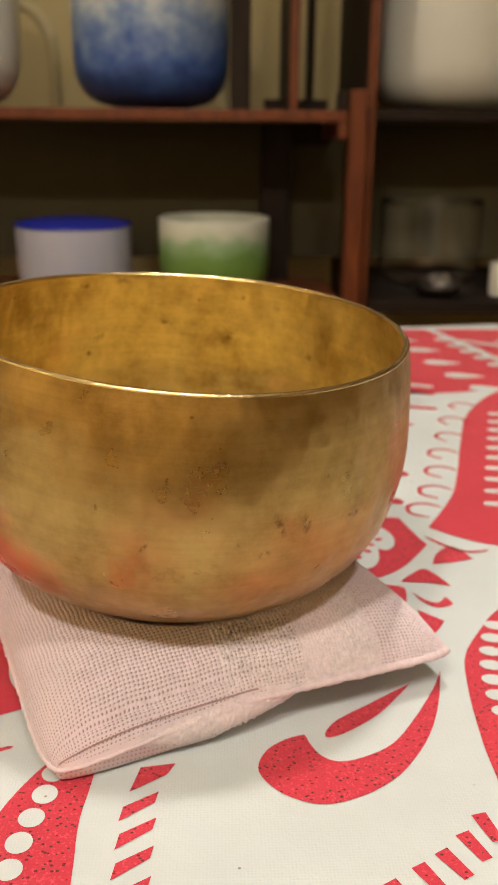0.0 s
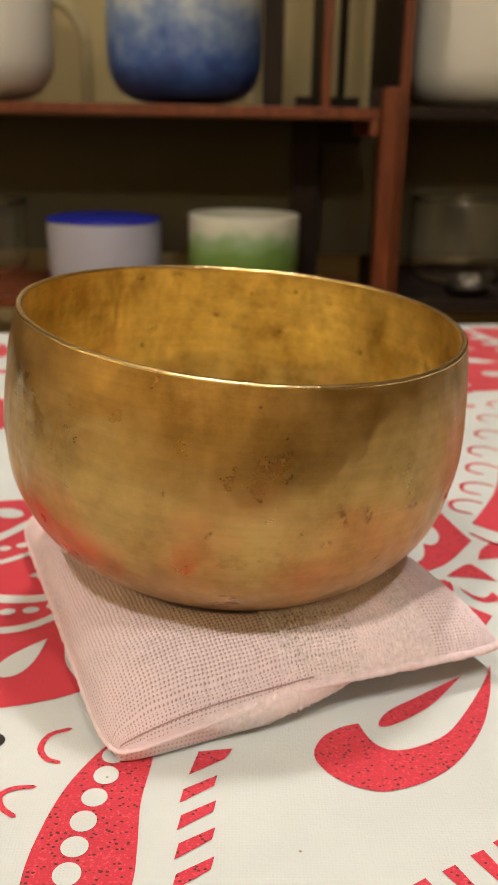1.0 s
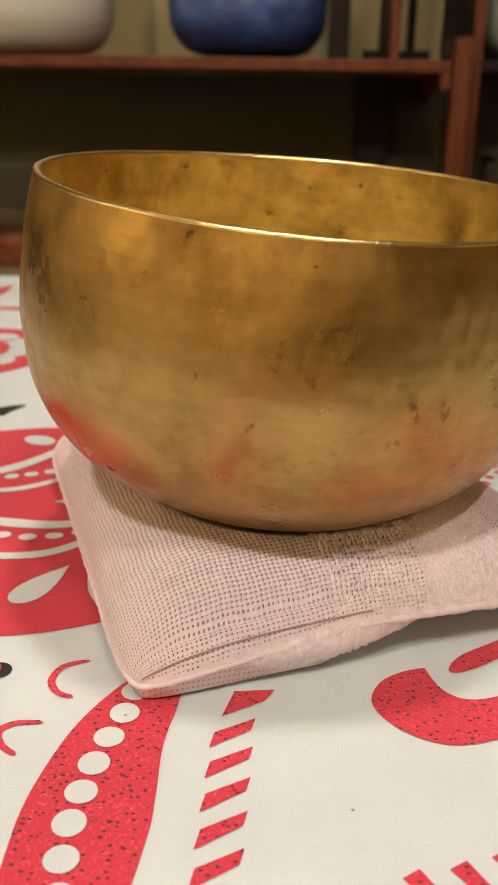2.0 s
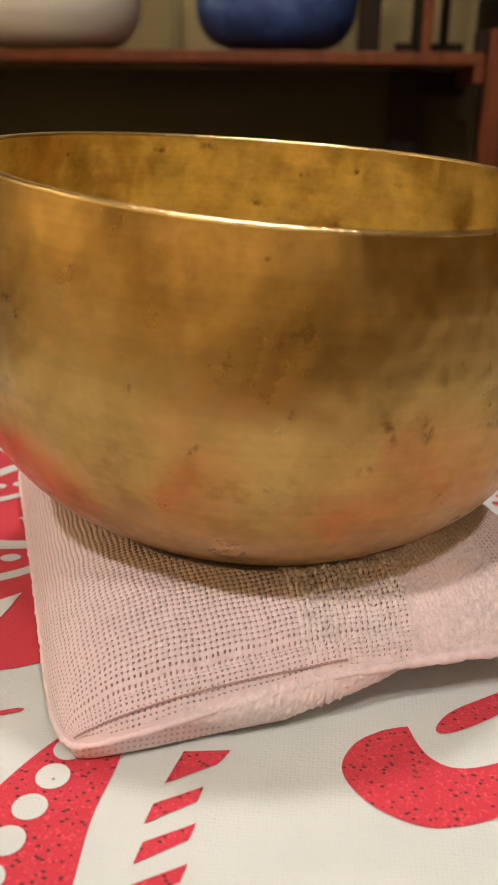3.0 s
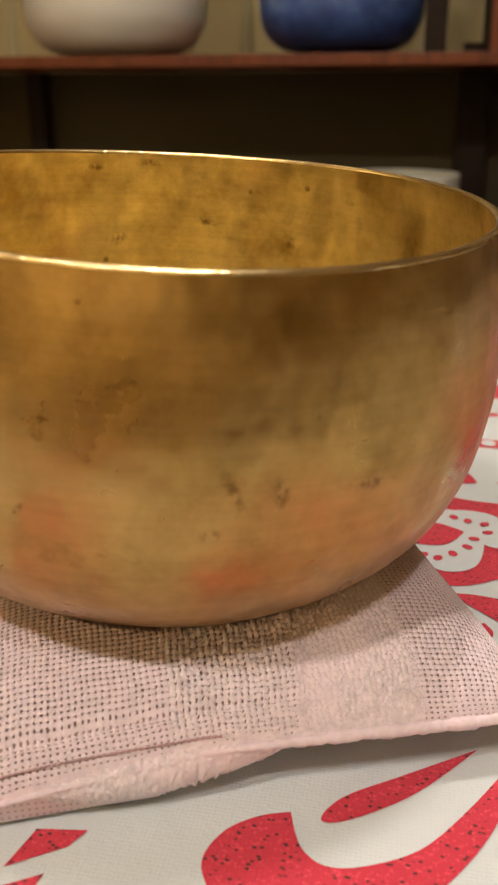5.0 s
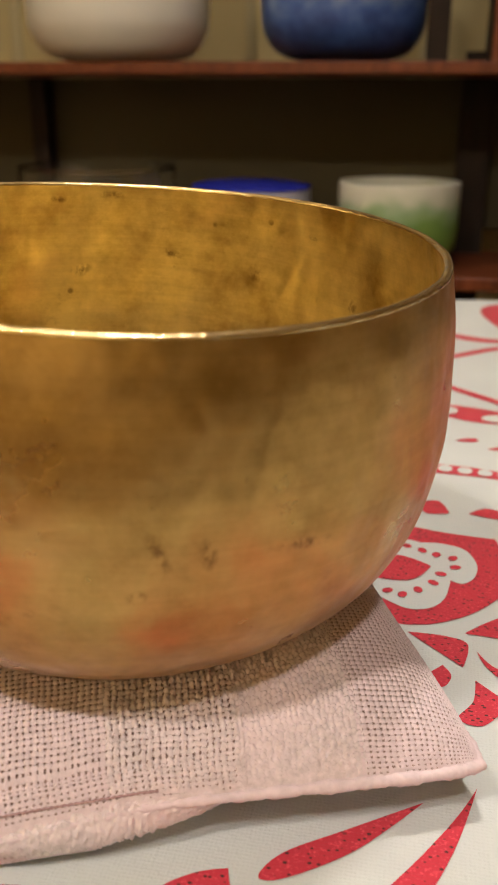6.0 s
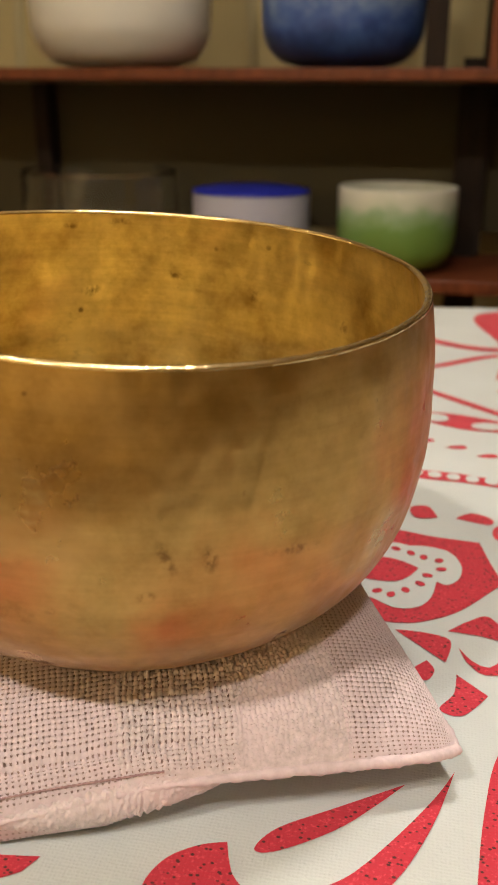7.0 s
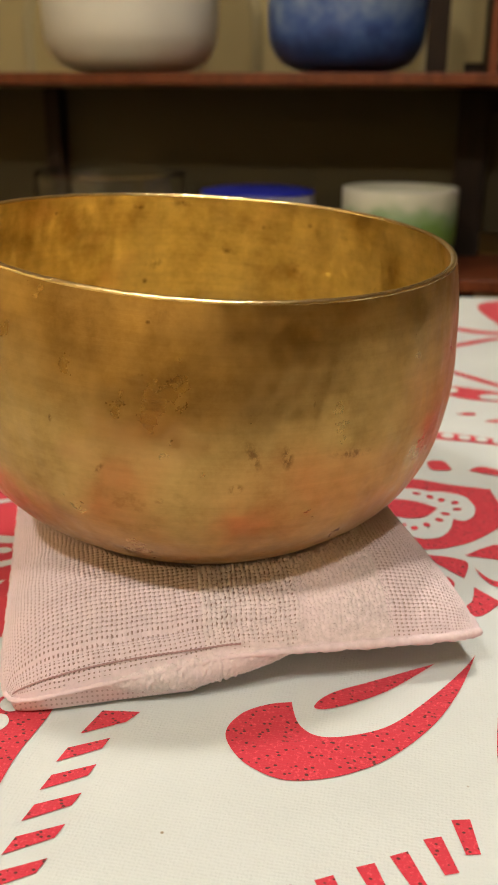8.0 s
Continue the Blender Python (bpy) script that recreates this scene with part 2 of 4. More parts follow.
def frosted(name, stops, zlo, zhi, speckle=0.25):
    """Frosted quartz whose colour runs from the base to the rim."""
    m, ns, ls, b = mat(name, stops[0][1], 0.42)
    v = coords(ns, ls)
    sep = ns.new("ShaderNodeSeparateXYZ")
    ls.new(v, sep.inputs[0])
    mr = node(ns, "ShaderNodeMapRange")
    mr.inputs["From Min"].default_value, mr.inputs["From Max"].default_value = zlo, zhi
    ls.new(sep.outputs["Z"], mr.inputs["Value"])
    ad = ns.new("ShaderNodeMath")
    ad.operation = "MULTIPLY_ADD"
    ls.new(noise_tex(ns, ls, v, 16, 6, 0.65), ad.inputs[0])
    ad.inputs[1].default_value = speckle * 2.6
    sub = ns.new("ShaderNodeMath")
    sub.operation = "SUBTRACT"
    ls.new(mr.outputs["Result"], sub.inputs[0])
    sub.inputs[1].default_value = speckle * 1.3
    ls.new(sub.outputs[0], ad.inputs[2])
    ls.new(ramp(ns, ls, ad.outputs[0], stops), b.inputs["Base Color"])
    bump(ns, ls, b, noise_tex(ns, ls, v, 300, 3), 0.2, 0.001)
    b.inputs["Subsurface Weight"].default_value = 0.5
    b.inputs["Subsurface Radius"].default_value = (1.0, 1.0, 1.0)
    b.inputs["Subsurface Scale"].default_value = 0.05
    return m


M_BLUE = frosted("blue_frosted_quartz", [(0.0, (0.02, 0.045, 0.16)), (0.12, (0.02, 0.05, 0.19)), (0.34, (0.05, 0.11, 0.34)), (0.6, (0.20, 0.28, 0.45)), (0.9, (0.55, 0.58, 0.58))], 0.0, 0.27, 0.42)
M_WHITEQ = frosted("white_frosted_quartz", [(0.0, (0.66, 0.65, 0.61)), (1.0, (0.74, 0.73, 0.68))], 0, 0.3)
M_LILAC = frosted("lilac_frosted_quartz", [(0.0, (0.40, 0.40, 0.50)), (1.0, (0.47, 0.475, 0.60))], 0, 0.2)
M_GREEN = frosted("green_frosted_quartz", [(0.0, (0.15, 0.24, 0.03)), (0.55, (0.16, 0.29, 0.07)), (0.72, (0.29, 0.42, 0.24)), (0.84, (0.56, 0.59, 0.49)), (1.0, (0.66, 0.66, 0.58))], 0, 0.17, 0.16)
M_ROYAL, *_ = mat("royal_blue_coating", (0.012, 0.02, 0.33), 0.5)
M_CHROME, *_ = mat("brushed_steel", (0.6, 0.58, 0.55), 0.25, 1.0)
M_TARNISH, *_ = mat("tarnished_steel", (0.16, 0.15, 0.14), 0.35, 1.0)
M_WHITE, *_ = mat("white_ceramic", (0.75, 0.72, 0.66), 0.4)
M_GLASS, _ns, _ls, _b = mat("clear_glass", (1, 1, 1), 0.03)
_b.inputs["Transmission Weight"].default_value = 1.0
_b.inputs["IOR"].default_value = 1.45
M_GLOW, _ns, _ls, _b = mat("lamp_lens", (1, 0.9, 0.7), 0.4)
_b.inputs["Emission Color"].default_value = (1.0, 0.76, 0.47, 1)
_b.inputs["Emission Strength"].default_value = 40.0


# ---------------------------------------------------------------- mesh helpers
def mesh_ob(name, bm, material, parent=None, label="", smooth=False):
    me = bpy.data.meshes.new(name)
    bm.normal_update()
    bm.to_mesh(me)
    bm.free()
    if smooth:
        me.polygons.foreach_set("use_smooth", [True] * len(me.polygons))
    me.materials.append(material)
    ob = new(name, me)
    if parent:
        ob.parent = parent
    if label:
        ob["label"] = label
    return ob


def part(name, bm, material, parent, label="", smooth=False):
    return mesh_ob(name, bm, material, parent, label, smooth)


def box(x0, x1, y0, y1, z0, z1, bevel=0.0):
    bm = bmesh.new()
    bmesh.ops.create_cube(bm, size=1.0, matrix=Matrix.Translation(((x0 + x1) / 2, (y0 + y1) / 2, (z0 + z1) / 2)) @ Matrix.Diagonal((x1 - x0, y1 - y0, z1 - z0, 1)))
    if bevel:
        bmesh.ops.bevel(bm, geom=bm.edges[:], offset=bevel, segments=2, profile=0.5, affect="EDGES")
    return bm


def grid_mesh(name, V, material, parent=None, label="", wrap=False, keep=None):
    """A smooth mesh from an (n, m, 3) array of places; wrap joins the last column to the first."""
    n, m = V.shape[:2]
    i, j = np.meshgrid(np.arange(n - 1), np.arange(m if wrap else m - 1), indexing="ij")
    j2 = (j + 1) % m
    F = np.stack([i * m + j, i * m + j2, (i + 1) * m + j2, (i + 1) * m + j], -1).reshape(-1, 4)
    if keep is not None:
        F = F[keep.reshape(-1)[F].all(1)]
    me = bpy.data.meshes.new(name)
    me.vertices.add(n * m)
    me.vertices.foreach_set("co", V.reshape(-1).astype(np.float32))
    me.loops.add(F.size)
    me.loops.foreach_set("vertex_index", F.reshape(-1).astype(np.int32))
    me.polygons.add(len(F))
    me.polygons.foreach_set("loop_start", np.arange(0, F.size, 4, dtype=np.int32))
    me.polygons.foreach_set("use_smooth", np.ones(len(F), dtype=bool))
    me.update(calc_edges=True)
    me.validate()
    me.materials.append(material)
    ob = new(name, me)
    if parent:
        ob.parent = parent
    if label:
        ob["label"] = label
    return ob


def smooth_profile(points, n):
    """n places along a Catmull-Rom curve through a few (r, z) points."""
    P = np.array([points[0], *points, points[-1]], float)
    out = []
    for s in np.linspace(0, len(points) - 1 - 1e-6, n):
        k, t = int(s), s - int(s)
        a, b, c, d = P[k:k + 4]
        out.append(0.5 * (2 * b + (c - a) * t + (2 * a - 5 * b + 4 * c - d) * t * t + (3 * b - a - 3 * c + d) * t ** 3))
    return np.array(out)


def lathe(name, prof, material, parent=None, label="", seg=96):
    a = np.linspace(0, 2 * np.pi, seg, endpoint=False)
    V = np.zeros((len(prof), seg, 3))
    V[:, :, 0] = prof[:, :1] * np.cos(a)
    V[:, :, 1] = prof[:, :1] * np.sin(a)
    V[:, :, 2] = prof[:, 1:2]
    return grid_mesh(name, V, material, parent, label, wrap=True)


# ---------------------------------------------------------------- the room
def setting(name, bm, material, label):
    return tagged(mesh_ob(name, bm, material), label, name.split("_")[0], kind="structure")


setting("floor", box(-2.6, 2.6, -2.6, 2.9, FLOOR - 0.1, FLOOR), M_FLOOR, "brown wooden floor of the dim room")
setting("ceiling", box(-2.6, 2.6, -2.6, 2.9, CEIL, CEIL + 0.1), M_CEIL, "plain warm cream painted ceiling")
setting("wall_north", box(-2.6, 2.6, 2.75, 2.9, FLOOR, CEIL), M_WALL, "olive beige wall behind the wooden shelves")
setting("wall_south", box(-2.6, 2.6, -2.6, -2.45, FLOOR, CEIL), M_WALL, "plain beige wall closing the room")
setting("wall_west", box(-2.6, -2.45, -2.45, 2.75, FLOOR, CEIL), M_WALL, "plain beige wall closing the room")
setting("wall_east", box(2.45, 2.6, -2.45, 2.75, FLOOR, CEIL), M_WALL, "plain beige wall closing the room")


def arch_moulding(x, z, w, h):
    """A raised round-topped panel moulding on the wall behind the upper shelf."""
    bm = bmesh.new()
    n = 28
    path = [(-w / 2, 0)] + [(-w / 2 * math.cos(math.pi * k / n), h - w / 2 + w / 2 * math.sin(math.pi * k / n)) for k in range(n + 1)] + [(w / 2, 0)]
    rows = []
    for px, pz in path:
        k = 1 - 0.028 / w * 2
        rows.append([bm.verts.new((x + px * s, 2.75 - d, z + pz * (1 if pz == 0 else q))) for s, q, d in ((1, 1, 0), (0.97, 0.985, 0.014), (k, 0.96, 0.014), (k - 0.03, 0.945, 0))])
    for a, b in zip(rows, rows[1:]):
        for i in range(3):
            bm.faces.new((a[i], a[i + 1], b[i + 1], b[i]))
    return tagged(mesh_ob("trim_arch", bm, M_MOULD, smooth=True), "raised cream arched moulding on the beige wall", "trim", kind="structure")


for ax in (-1.0, -0.55, -0.08, 0.62):
    arch_moulding(ax, 0.05, 0.26, 0.5)


# ---------------------------------------------------------------- table
def table():
    t = tagged(new("table"), "dark wooden table hidden under the printed cloth", "table")
    t.matrix_world = pose(0.0291, 0.553, FLOOR, 0, 0, 9)
    part("tabletop", box(-0.72, 0.72, -0.465, 0.465, 0.715, 0.7465, 0.004), M_DARK, t)
    for x in (-0.66, 0.66):
        for y in (-0.405, 0.405):
            part("leg", box(x - 0.03, x + 0.03, y - 0.03, y + 0.03, 0, 0.714, 0.004), M_DARK, t)
    return t


table()


def tablecloth():
    """The white sheet with rounded edges that hangs over the table."""
    c = tagged(new("tablecloth"), "white cotton tablecloth with a large red paisley print", "tablecloth")
    a, b, drop, r = 0.735, 0.48, 0.22, 0.02
    s = np.concatenate([np.linspace(-drop - 0.02, -0.006, 14), np.linspace(0, 1, 46), 1 + np.linspace(0.006, drop + 0.02, 14)])

    def fold(u, half):
        inside = np.clip(u, 0, 1)
        over = np.where(u < 0, -u, np.where(u > 1, u - 1, 0))
        turn = np.clip(over / (r * 1.57), 0, 1) * 1.5708
        side = np.where(u < 0, -1, 1)
        return (inside * 2 - 1) * half + side * r * np.sin(turn), -r * (1 - np.cos(turn)) - np.clip(over - r * 1.57, 0, None), over
    X, Zx, ox = fold(s, a)
    Y, Zy, oy = fold(s, b)
    V = np.zeros((len(s), len(s), 3))
    V[:, :, 0] = X[:, None]
    V[:, :, 1] = Y[None, :]
    V[:, :, 2] = np.minimum(Zx[:, None], Zy[None, :])
    hang = np.clip(-V[:, :, 2] - r, 0, None)
    V[:, :, 0] += 0.12 * hang * np.sin(V[:, :, 1] * 26)
    V[:, :, 1] += 0.12 * hang * np.sin(V[:, :, 0] * 26)
    rot = Matrix.Rotation(radians(9), 3, "Z")
    V = V @ np.array(rot).T + np.array((0.0291, 0.553, 0))
    ob = grid_mesh("sheet", V, M_CLOTH, c)
    md = ob.modifiers.new("thickness", "SOLIDIFY")
    md.thickness, md.offset = 0.0008, 1
    return c


CLOTH = tablecloth()
LAYER = (0.0004, 0.0008, 0.0012)


def outline(pts, sharp=(), n=7):
    """A closed smooth curve through a few control points; those in sharp are corners."""
    P = [Vector(p) for p in pts]
    k = len(P)
    T = [Vector((0, 0)) if i in sharp else (P[(i + 1) % k] - P[i - 1]) * 0.5 for i in range(k)]
    out = []
    for i in range(k):
        a, b, ta, tb = P[i], P[(i + 1) % k], T[i], T[(i + 1) % k]
        for j in range(n):
            t = j / n
            out.append(a * (2 * t ** 3 - 3 * t * t + 1) + ta * (t ** 3 - 2 * t * t + t) + b * (3 * t * t - 2 * t ** 3) + tb * (t ** 3 - t * t))
    return out


def printed(name, pts, material=M_RED, layer=0):
    """A flat printed motif on the cloth, from an outline in millimetres."""
    bm = bmesh.new()
    vs = [bm.verts.new((p[0] / 1000, p[1] / 1000, LAYER[layer])) for p in pts]
    f = bm.faces.new(vs)
    f.normal_update()
    if f.calc_area() and sum(p[0] * q[1] - p[1] * q[0] for p, q in zip(pts, pts[1:] + pts[:1])) < 0:
        bmesh.ops.reverse_faces(bm, faces=[f])
    bmesh.ops.triangulate(bm, faces=bm.faces[:])
    return part(name, bm, material, CLOTH)


def shape(name, pts, sharp=(), material=M_RED, layer=0):
    return printed(name, outline(pts, sharp), material, layer)


def oval(name, x, y, a, b, turn=0, material=M_CLOTH, layer=1, n=22):
    c, s = math.cos(radians(turn)), math.sin(radians(turn))
    return printed(name, [Vector((x + a * math.cos(q) * c - b * math.sin(q) * s, y + a * math.cos(q) * s + b * math.sin(q) * c)) for q in (2 * math.pi * k / n for k in range(n))], material, layer)


def stroke(name, pts, width, material=M_CLOTH, layer=1, taper=0.75):
    """A brush stroke through a few points with rounded, slightly tapered ends."""
    C = [Vector(p) for p in smooth_profile(pts, 22)]
    left, right = [], []
    for i, p in enumerate(C):
        d = (C[min(i + 1, 21)] - C[max(i - 1, 0)]).normalized()
        q = abs(2 * i / 21 - 1)
        w = width / 2 * (1 - (1 - taper) * q) * math.sqrt(max(0.02, 1 - q ** 14))
        side = Vector((-d.y, d.x)) * w
        left.append(p + side)
        right.append(p - side)
    return printed(name, left + right[::-1], material, layer)


def drop_shape(name, x, y, length, width, turn, material=M_CLOTH, layer=1, n=26):
    """A teardrop: round at its base, pointed at its tip."""
    c, s = math.cos(radians(turn)), math.sin(radians(turn))
    pts = []
    for k in range(n):
        q = 2 * math.pi * k / n
        u, w = length / 2 * math.cos(q), width / 2 * math.sin(q) * math.sin(q / 2) ** 1.3
        pts.append(Vector((x + u * c - w * s, y + u * s + w * c)))
    return printed(name, pts, material, layer)


# the hooked paisley in front of the cushion
shape("paisley_hook", [(52, 312), (44, 309), (36, 302), (33, 291), (40, 280), (51, 274), (61, 274), (75, 280), (88, 291), (101, 310), (110, 332), (116, 355), (110, 342), (98, 322), (86, 306), (73, 298), (63, 296), (56, 301)], (0, 11))
shape("leaf_print", [(60, 311), (67, 312), (84, 325), (101, 346), (80, 331), (65, 320)], (3,))
# the dashes beside the dotted band
shape("dash_print", [(-14, 281), (-11, 294), (2, 296), (-1, 290)], (0, 1, 2, 3))
for k in range(7):
    y = 271 - 12.9 * k
    shape("dash_print", [(-16.5, y - 4.5), (-15.5, y + 2.5), (-3.5, y + 10), (-4.5, y + 4.5)], (0, 1, 2, 3))
# the dotted band
shape("band_print", [(-32, 306), (-44, 300), (-56, 278), (-62, 255), (-64, 231), (-60, 200), (-45, 180), (-33, 200), (-29, 230), (-29, 246), (-30, 267), (-28, 292)], (0,))
for k, (x, y) in enumerate([(-42.5, 291), (-44, 280), (-46.5, 268.5), (-48.5, 257), (-49.5, 245.5), (-50, 234), (-49, 222), (-47, 210)]):
    oval("dot_print", x, y, 4.6, 4.6 + 0.3 * (k % 2))
# the curved row of dashes
for x, y, q in ((110.5, 261, 14), (103.5, 252.5, 24), (95, 245, 30), (86, 239, 28), (75.5, 232.5, 30), (65, 227, 32), (54, 222.5, 34), (42, 219, 36)):
    d = Vector((math.sin(radians(q)), -math.cos(radians(q)))) * 6.6
    w = Vector((d.y, -d.x)).normalized() * 2.8
    p = Vector((x, y))
    shape("dash_print", [p + d + w * 0.7, p - d + w, p - d - w, p + d - w * 0.8], (0, 1, 2, 3))
# the large dotted paisley
shape("paisley_print", [(158, 408), (142, 387), (130, 366), (125, 342), (122, 315), (121, 292), (123, 268), (140, 236), (185, 236), (215, 320), (200, 400), (178, 416)])
for k in range(9):
    y = 392 - 11.2 * k
    oval("dot_print", 134 + 0.0032 * (y - 322) ** 2 + 1.5, y, 5.2, 3.9, -12)
shape("heart_print", [(160, 392), (146, 340), (146, 296), (160, 252), (192, 260), (206, 320), (190, 388)], (), M_CLOTH, 1)
shape("heart_print", [(170, 348), (165, 330), (168, 312), (176, 310), (182, 330), (177, 348)], (), M_RED, 2)
# little hooks
stroke("hook_print", [(-61, 307), (-69, 303), (-71, 295), (-67.5, 289), (-62, 287)], 2.6, M_RED, 0)
stroke("hook_print", [(-68, 274), (-76, 273), (-80, 269), (-77.5, 263), (-72, 259)], 2.6, M_RED, 0)
stroke("hook_print", [(-78, 245), (-86, 246), (-91, 241), (-88, 234), (-83, 232)], 2.6, M_RED, 0)
oval("mark_print", -90, 299, 4.5, 4.5, 0, M_INK, 0)
oval("mark_print", -92.5, 299, 3.4, 4.2, 0, M_RED, 1)
# the round flower beside the cushion
oval("flower_print", -116, 425, 110, 108, 0, M_RED_PLAIN, 0, 60)
stroke("ring_print", [(-150, 392), (-128, 378), (-104, 378), (-88, 387), (-74, 406)], 6)
stroke("ring_print", [(-160, 425), (-138, 412), (-114, 407), (-92, 409), (-70, 424)], 8)
stroke("ring_print", [(-165, 438), (-145, 440), (-128, 444), (-112, 456), (-96, 476)], 5)
stroke("ring_print", [(-180, 446), (-158, 456), (-140, 468), (-128, 483), (-116, 504)], 8)
for x, y in ((-131, 398), (-119.5, 395.5), (-108, 394.5), (-97, 396.5), (-86.5, 401), (-78, 410)):
    oval("dot_print", x, y, 4.0, 3.0, 12)
for x, y in ((-154, 454), (-144.5, 456), (-135, 459), (-126, 462.5), (-117, 467), (-109, 475)):
    oval("dot_print", x, y, 3.6, 3.0, 25)
drop_shape("petal_print", -91, 356, 34, 18, 65)
drop_shape("petal_print", -126, 350, 34, 18, 84)
drop_shape("petal_print", -158, 362, 34, 18, 104)
shape("petal_print", [(-77, 382), (-72, 352), (-60, 334), (-58, 360)], (0, 2), M_CLOTH, 1)
shape("tooth_print", [(-106, 431), (-96, 429), (-86, 432), (-94, 441)], (0,), M_CLOTH, 1)
oval("dot_print", -135, 510, 9.5, 6.5, -25)
oval("dot_print", -165, 500, 9.5, 6.5, 10)
# beyond the flower
shape("mark_print", [(-169, 549), (-166, 557), (-160, 570), (-172, 566), (-180, 556)], (), M_INK, 0)
oval("blossom_print", -236, 690, 60, 70, 0, M_RED_PLAIN, 0, 40)
for k in range(10):
    q = 2 * math.pi * k / 10
    oval("dot_print", -236 + 32 * math.cos(q), 690 + 40 * math.sin(q), 13, 14)
oval("blossom_print", -236, 690, 26, 32, 0, M_RED, 2, 30)
for k in range(6):
    drop_shape("petal_print", -330 + 44 * k, 905 + 6 * k, 60, 24, 70 + 15 * k, M_RED, 0)
stroke("line_print", [(-420, 800), (-300, 830), (-180, 830), (-60, 800)], 12, M_RED, 0)
# the flower head beside the far corner of the cushion
shape("flower_print", [(66, 520), (87, 525), (107, 521), (129, 519), (133, 500), (138, 481), (130, 469), (120, 455), (110, 446), (98, 440), (84, 441), (60, 460)], (3, 5))
shape("flower_print", [(68, 505), (87, 510), (96, 508), (105, 509), (115, 505), (120, 493), (119, 481), (114, 474), (109, 476), (107, 462), (102, 453), (93, 450), (84, 455), (64, 470)], (2, 8), M_CLOTH, 1)
shape("flower_print", [(70, 490), (88, 493), (101, 486), (92, 472), (72, 474)], (2,), M_RED, 2)
for k, (x, y) in enumerate(((90, 503), (97, 500), (103, 497), (110, 495), (111, 487), (105, 480), (102, 472), (96, 465), (90, 460), (84, 462))):
    oval("seed_print", x, y, 2.5, 1.9, 150 - 32 * k, M_RED, 2, 10)
shape("petal_print", [(93, 434), (106, 434), (115, 430), (113, 415)], (0, 3))
shape("petal_print", [(114, 437), (122, 446), (131, 451), (140, 432), (127, 436)], (0, 3))
shape("petal_print", [(118, 426), (121, 417), (127, 410), (136, 413), (134, 421), (129, 415), (123, 418)], (0, 4))
shape("petal_print", [(111, 386), (116, 396), (117, 408), (128, 397), (119, 384)], (2, 3))
shape("petal_print", [(100, 406), (106, 402), (109, 409), (106, 415)], (3,))
shape("petal_print", [(136, 457), (141, 470), (152, 479), (160, 463), (147, 459)], (0, 3))
stroke("line_print", [(139, 492), (150, 478), (160, 472), (172, 474)], 2.6, M_RED, 0)
# the large pointed leaf with its white comb
shape("leaf_print", [(144, 505), (170, 553), (186, 600), (202, 655), (230, 736), (282, 805), (360, 830), (400, 700), (360, 520), (255, 470), (180, 479)], (0,), M_RED_PLAIN)
shape("comb_print", [(262, 715), (236, 650), (222, 590), (252, 552), (330, 570), (350, 690), (306, 750)], (), M_CLOTH, 1)
for k in range(10):
    y = 537 + 21 * k
    x = 198 + 0.30 * (y - 553)
    stroke("comb_print", [(x - 6, y + 3), (x + 16, y), (x + 40, y - 4)], 8.5)
shape("leaf_print", [(246, 690), (234, 640), (240, 596), (266, 575), (306, 600), (312, 670), (282, 715)], (), M_RED, 2)
# scallops along the leaf
for x, y, q in ((146, 532, 20), (158, 562, 15), (168, 598, 8), (176, 634, 0), (188, 672, -8), (198, 712, -15), (214, 752, -25)):
    x, q = x + 14 * (y - 532) / 220, q - 55
    c, s = math.cos(radians(q)), math.sin(radians(q))
    stroke("scallop_print", [(x + u * c - w * s, y + u * s + w * c) for u, w in ((9, -9), (-3, -10), (-9, 0), (-3, 9), (9, 10))], 3.0, M_RED, 0)
# small blots and a string of beads
shape("blot_print", [(95, 553), (104, 556), (109, 543), (98, 541)], (2,))
shape("blot_print", [(118, 544), (126, 552), (136, 547), (134, 540)], (0,))
stroke("bead_string", [(70, 606), (98, 600), (122, 598), (150, 592)], 13, M_RED, 0)
for k in range(6):
    oval("dot_print", 86 + 10.4 * k, 602 - 1.2 * k, 3.9, 4.6)
for x, y in ((119, 647), (137, 636), (99, 655)):
    drop_shape("blot_print", x, y, 14, 9, 195, M_RED, 0)
shape("fruit_print", [(86, 706), (110, 712), (150, 700), (160, 682), (128, 680), (104, 690)], (0,))
oval("dot_print", 106, 700, 9, 8)
oval("dot_print", 140, 689, 11, 7, 10)
stroke("line_print", [(84, 775), (110, 752), (150, 716), (176, 700)], 8, M_RED, 0)
stroke("line_print", [(80, 812), (110, 832), (150, 868), (190, 880)], 9, M_RED, 0)
stroke("line_print", [(60, 950), (110, 905), (150, 890), (200, 905)], 14, M_RED, 0)
# the red border field with white drops and rays
shape("border_print", [(150, 800), (196, 790), (276, 806), (340, 850), (420, 900), (500, 1030), (340, 1062), (150, 1034), (160, 900)], (0,), M_RED_PLAIN)
for x, y, l in ((239, 955, 36), (247, 901, 39), (257, 850, 40), (227, 1002, 32), (266, 806, 34)):
    drop_shape("petal_print", x, y, l, 25, -9)
for k in range(4):
    stroke("ray_print", [(150 + 6 * k, 770 + 18 * k), (180 + 6 * k, 752 + 22 * k), (205 + 4 * k, 744 + 22 * k)], 9, M_CLOTH if k % 2 else M_RED, 1 if k % 2 else 0)
stroke("line_print", [(266, 1066), (281, 1012), (296, 958), (310, 905), (334, 850)], 11)
stroke("line_print", [(290, 1004), (330, 975), (380, 960), (440, 950)], 10)
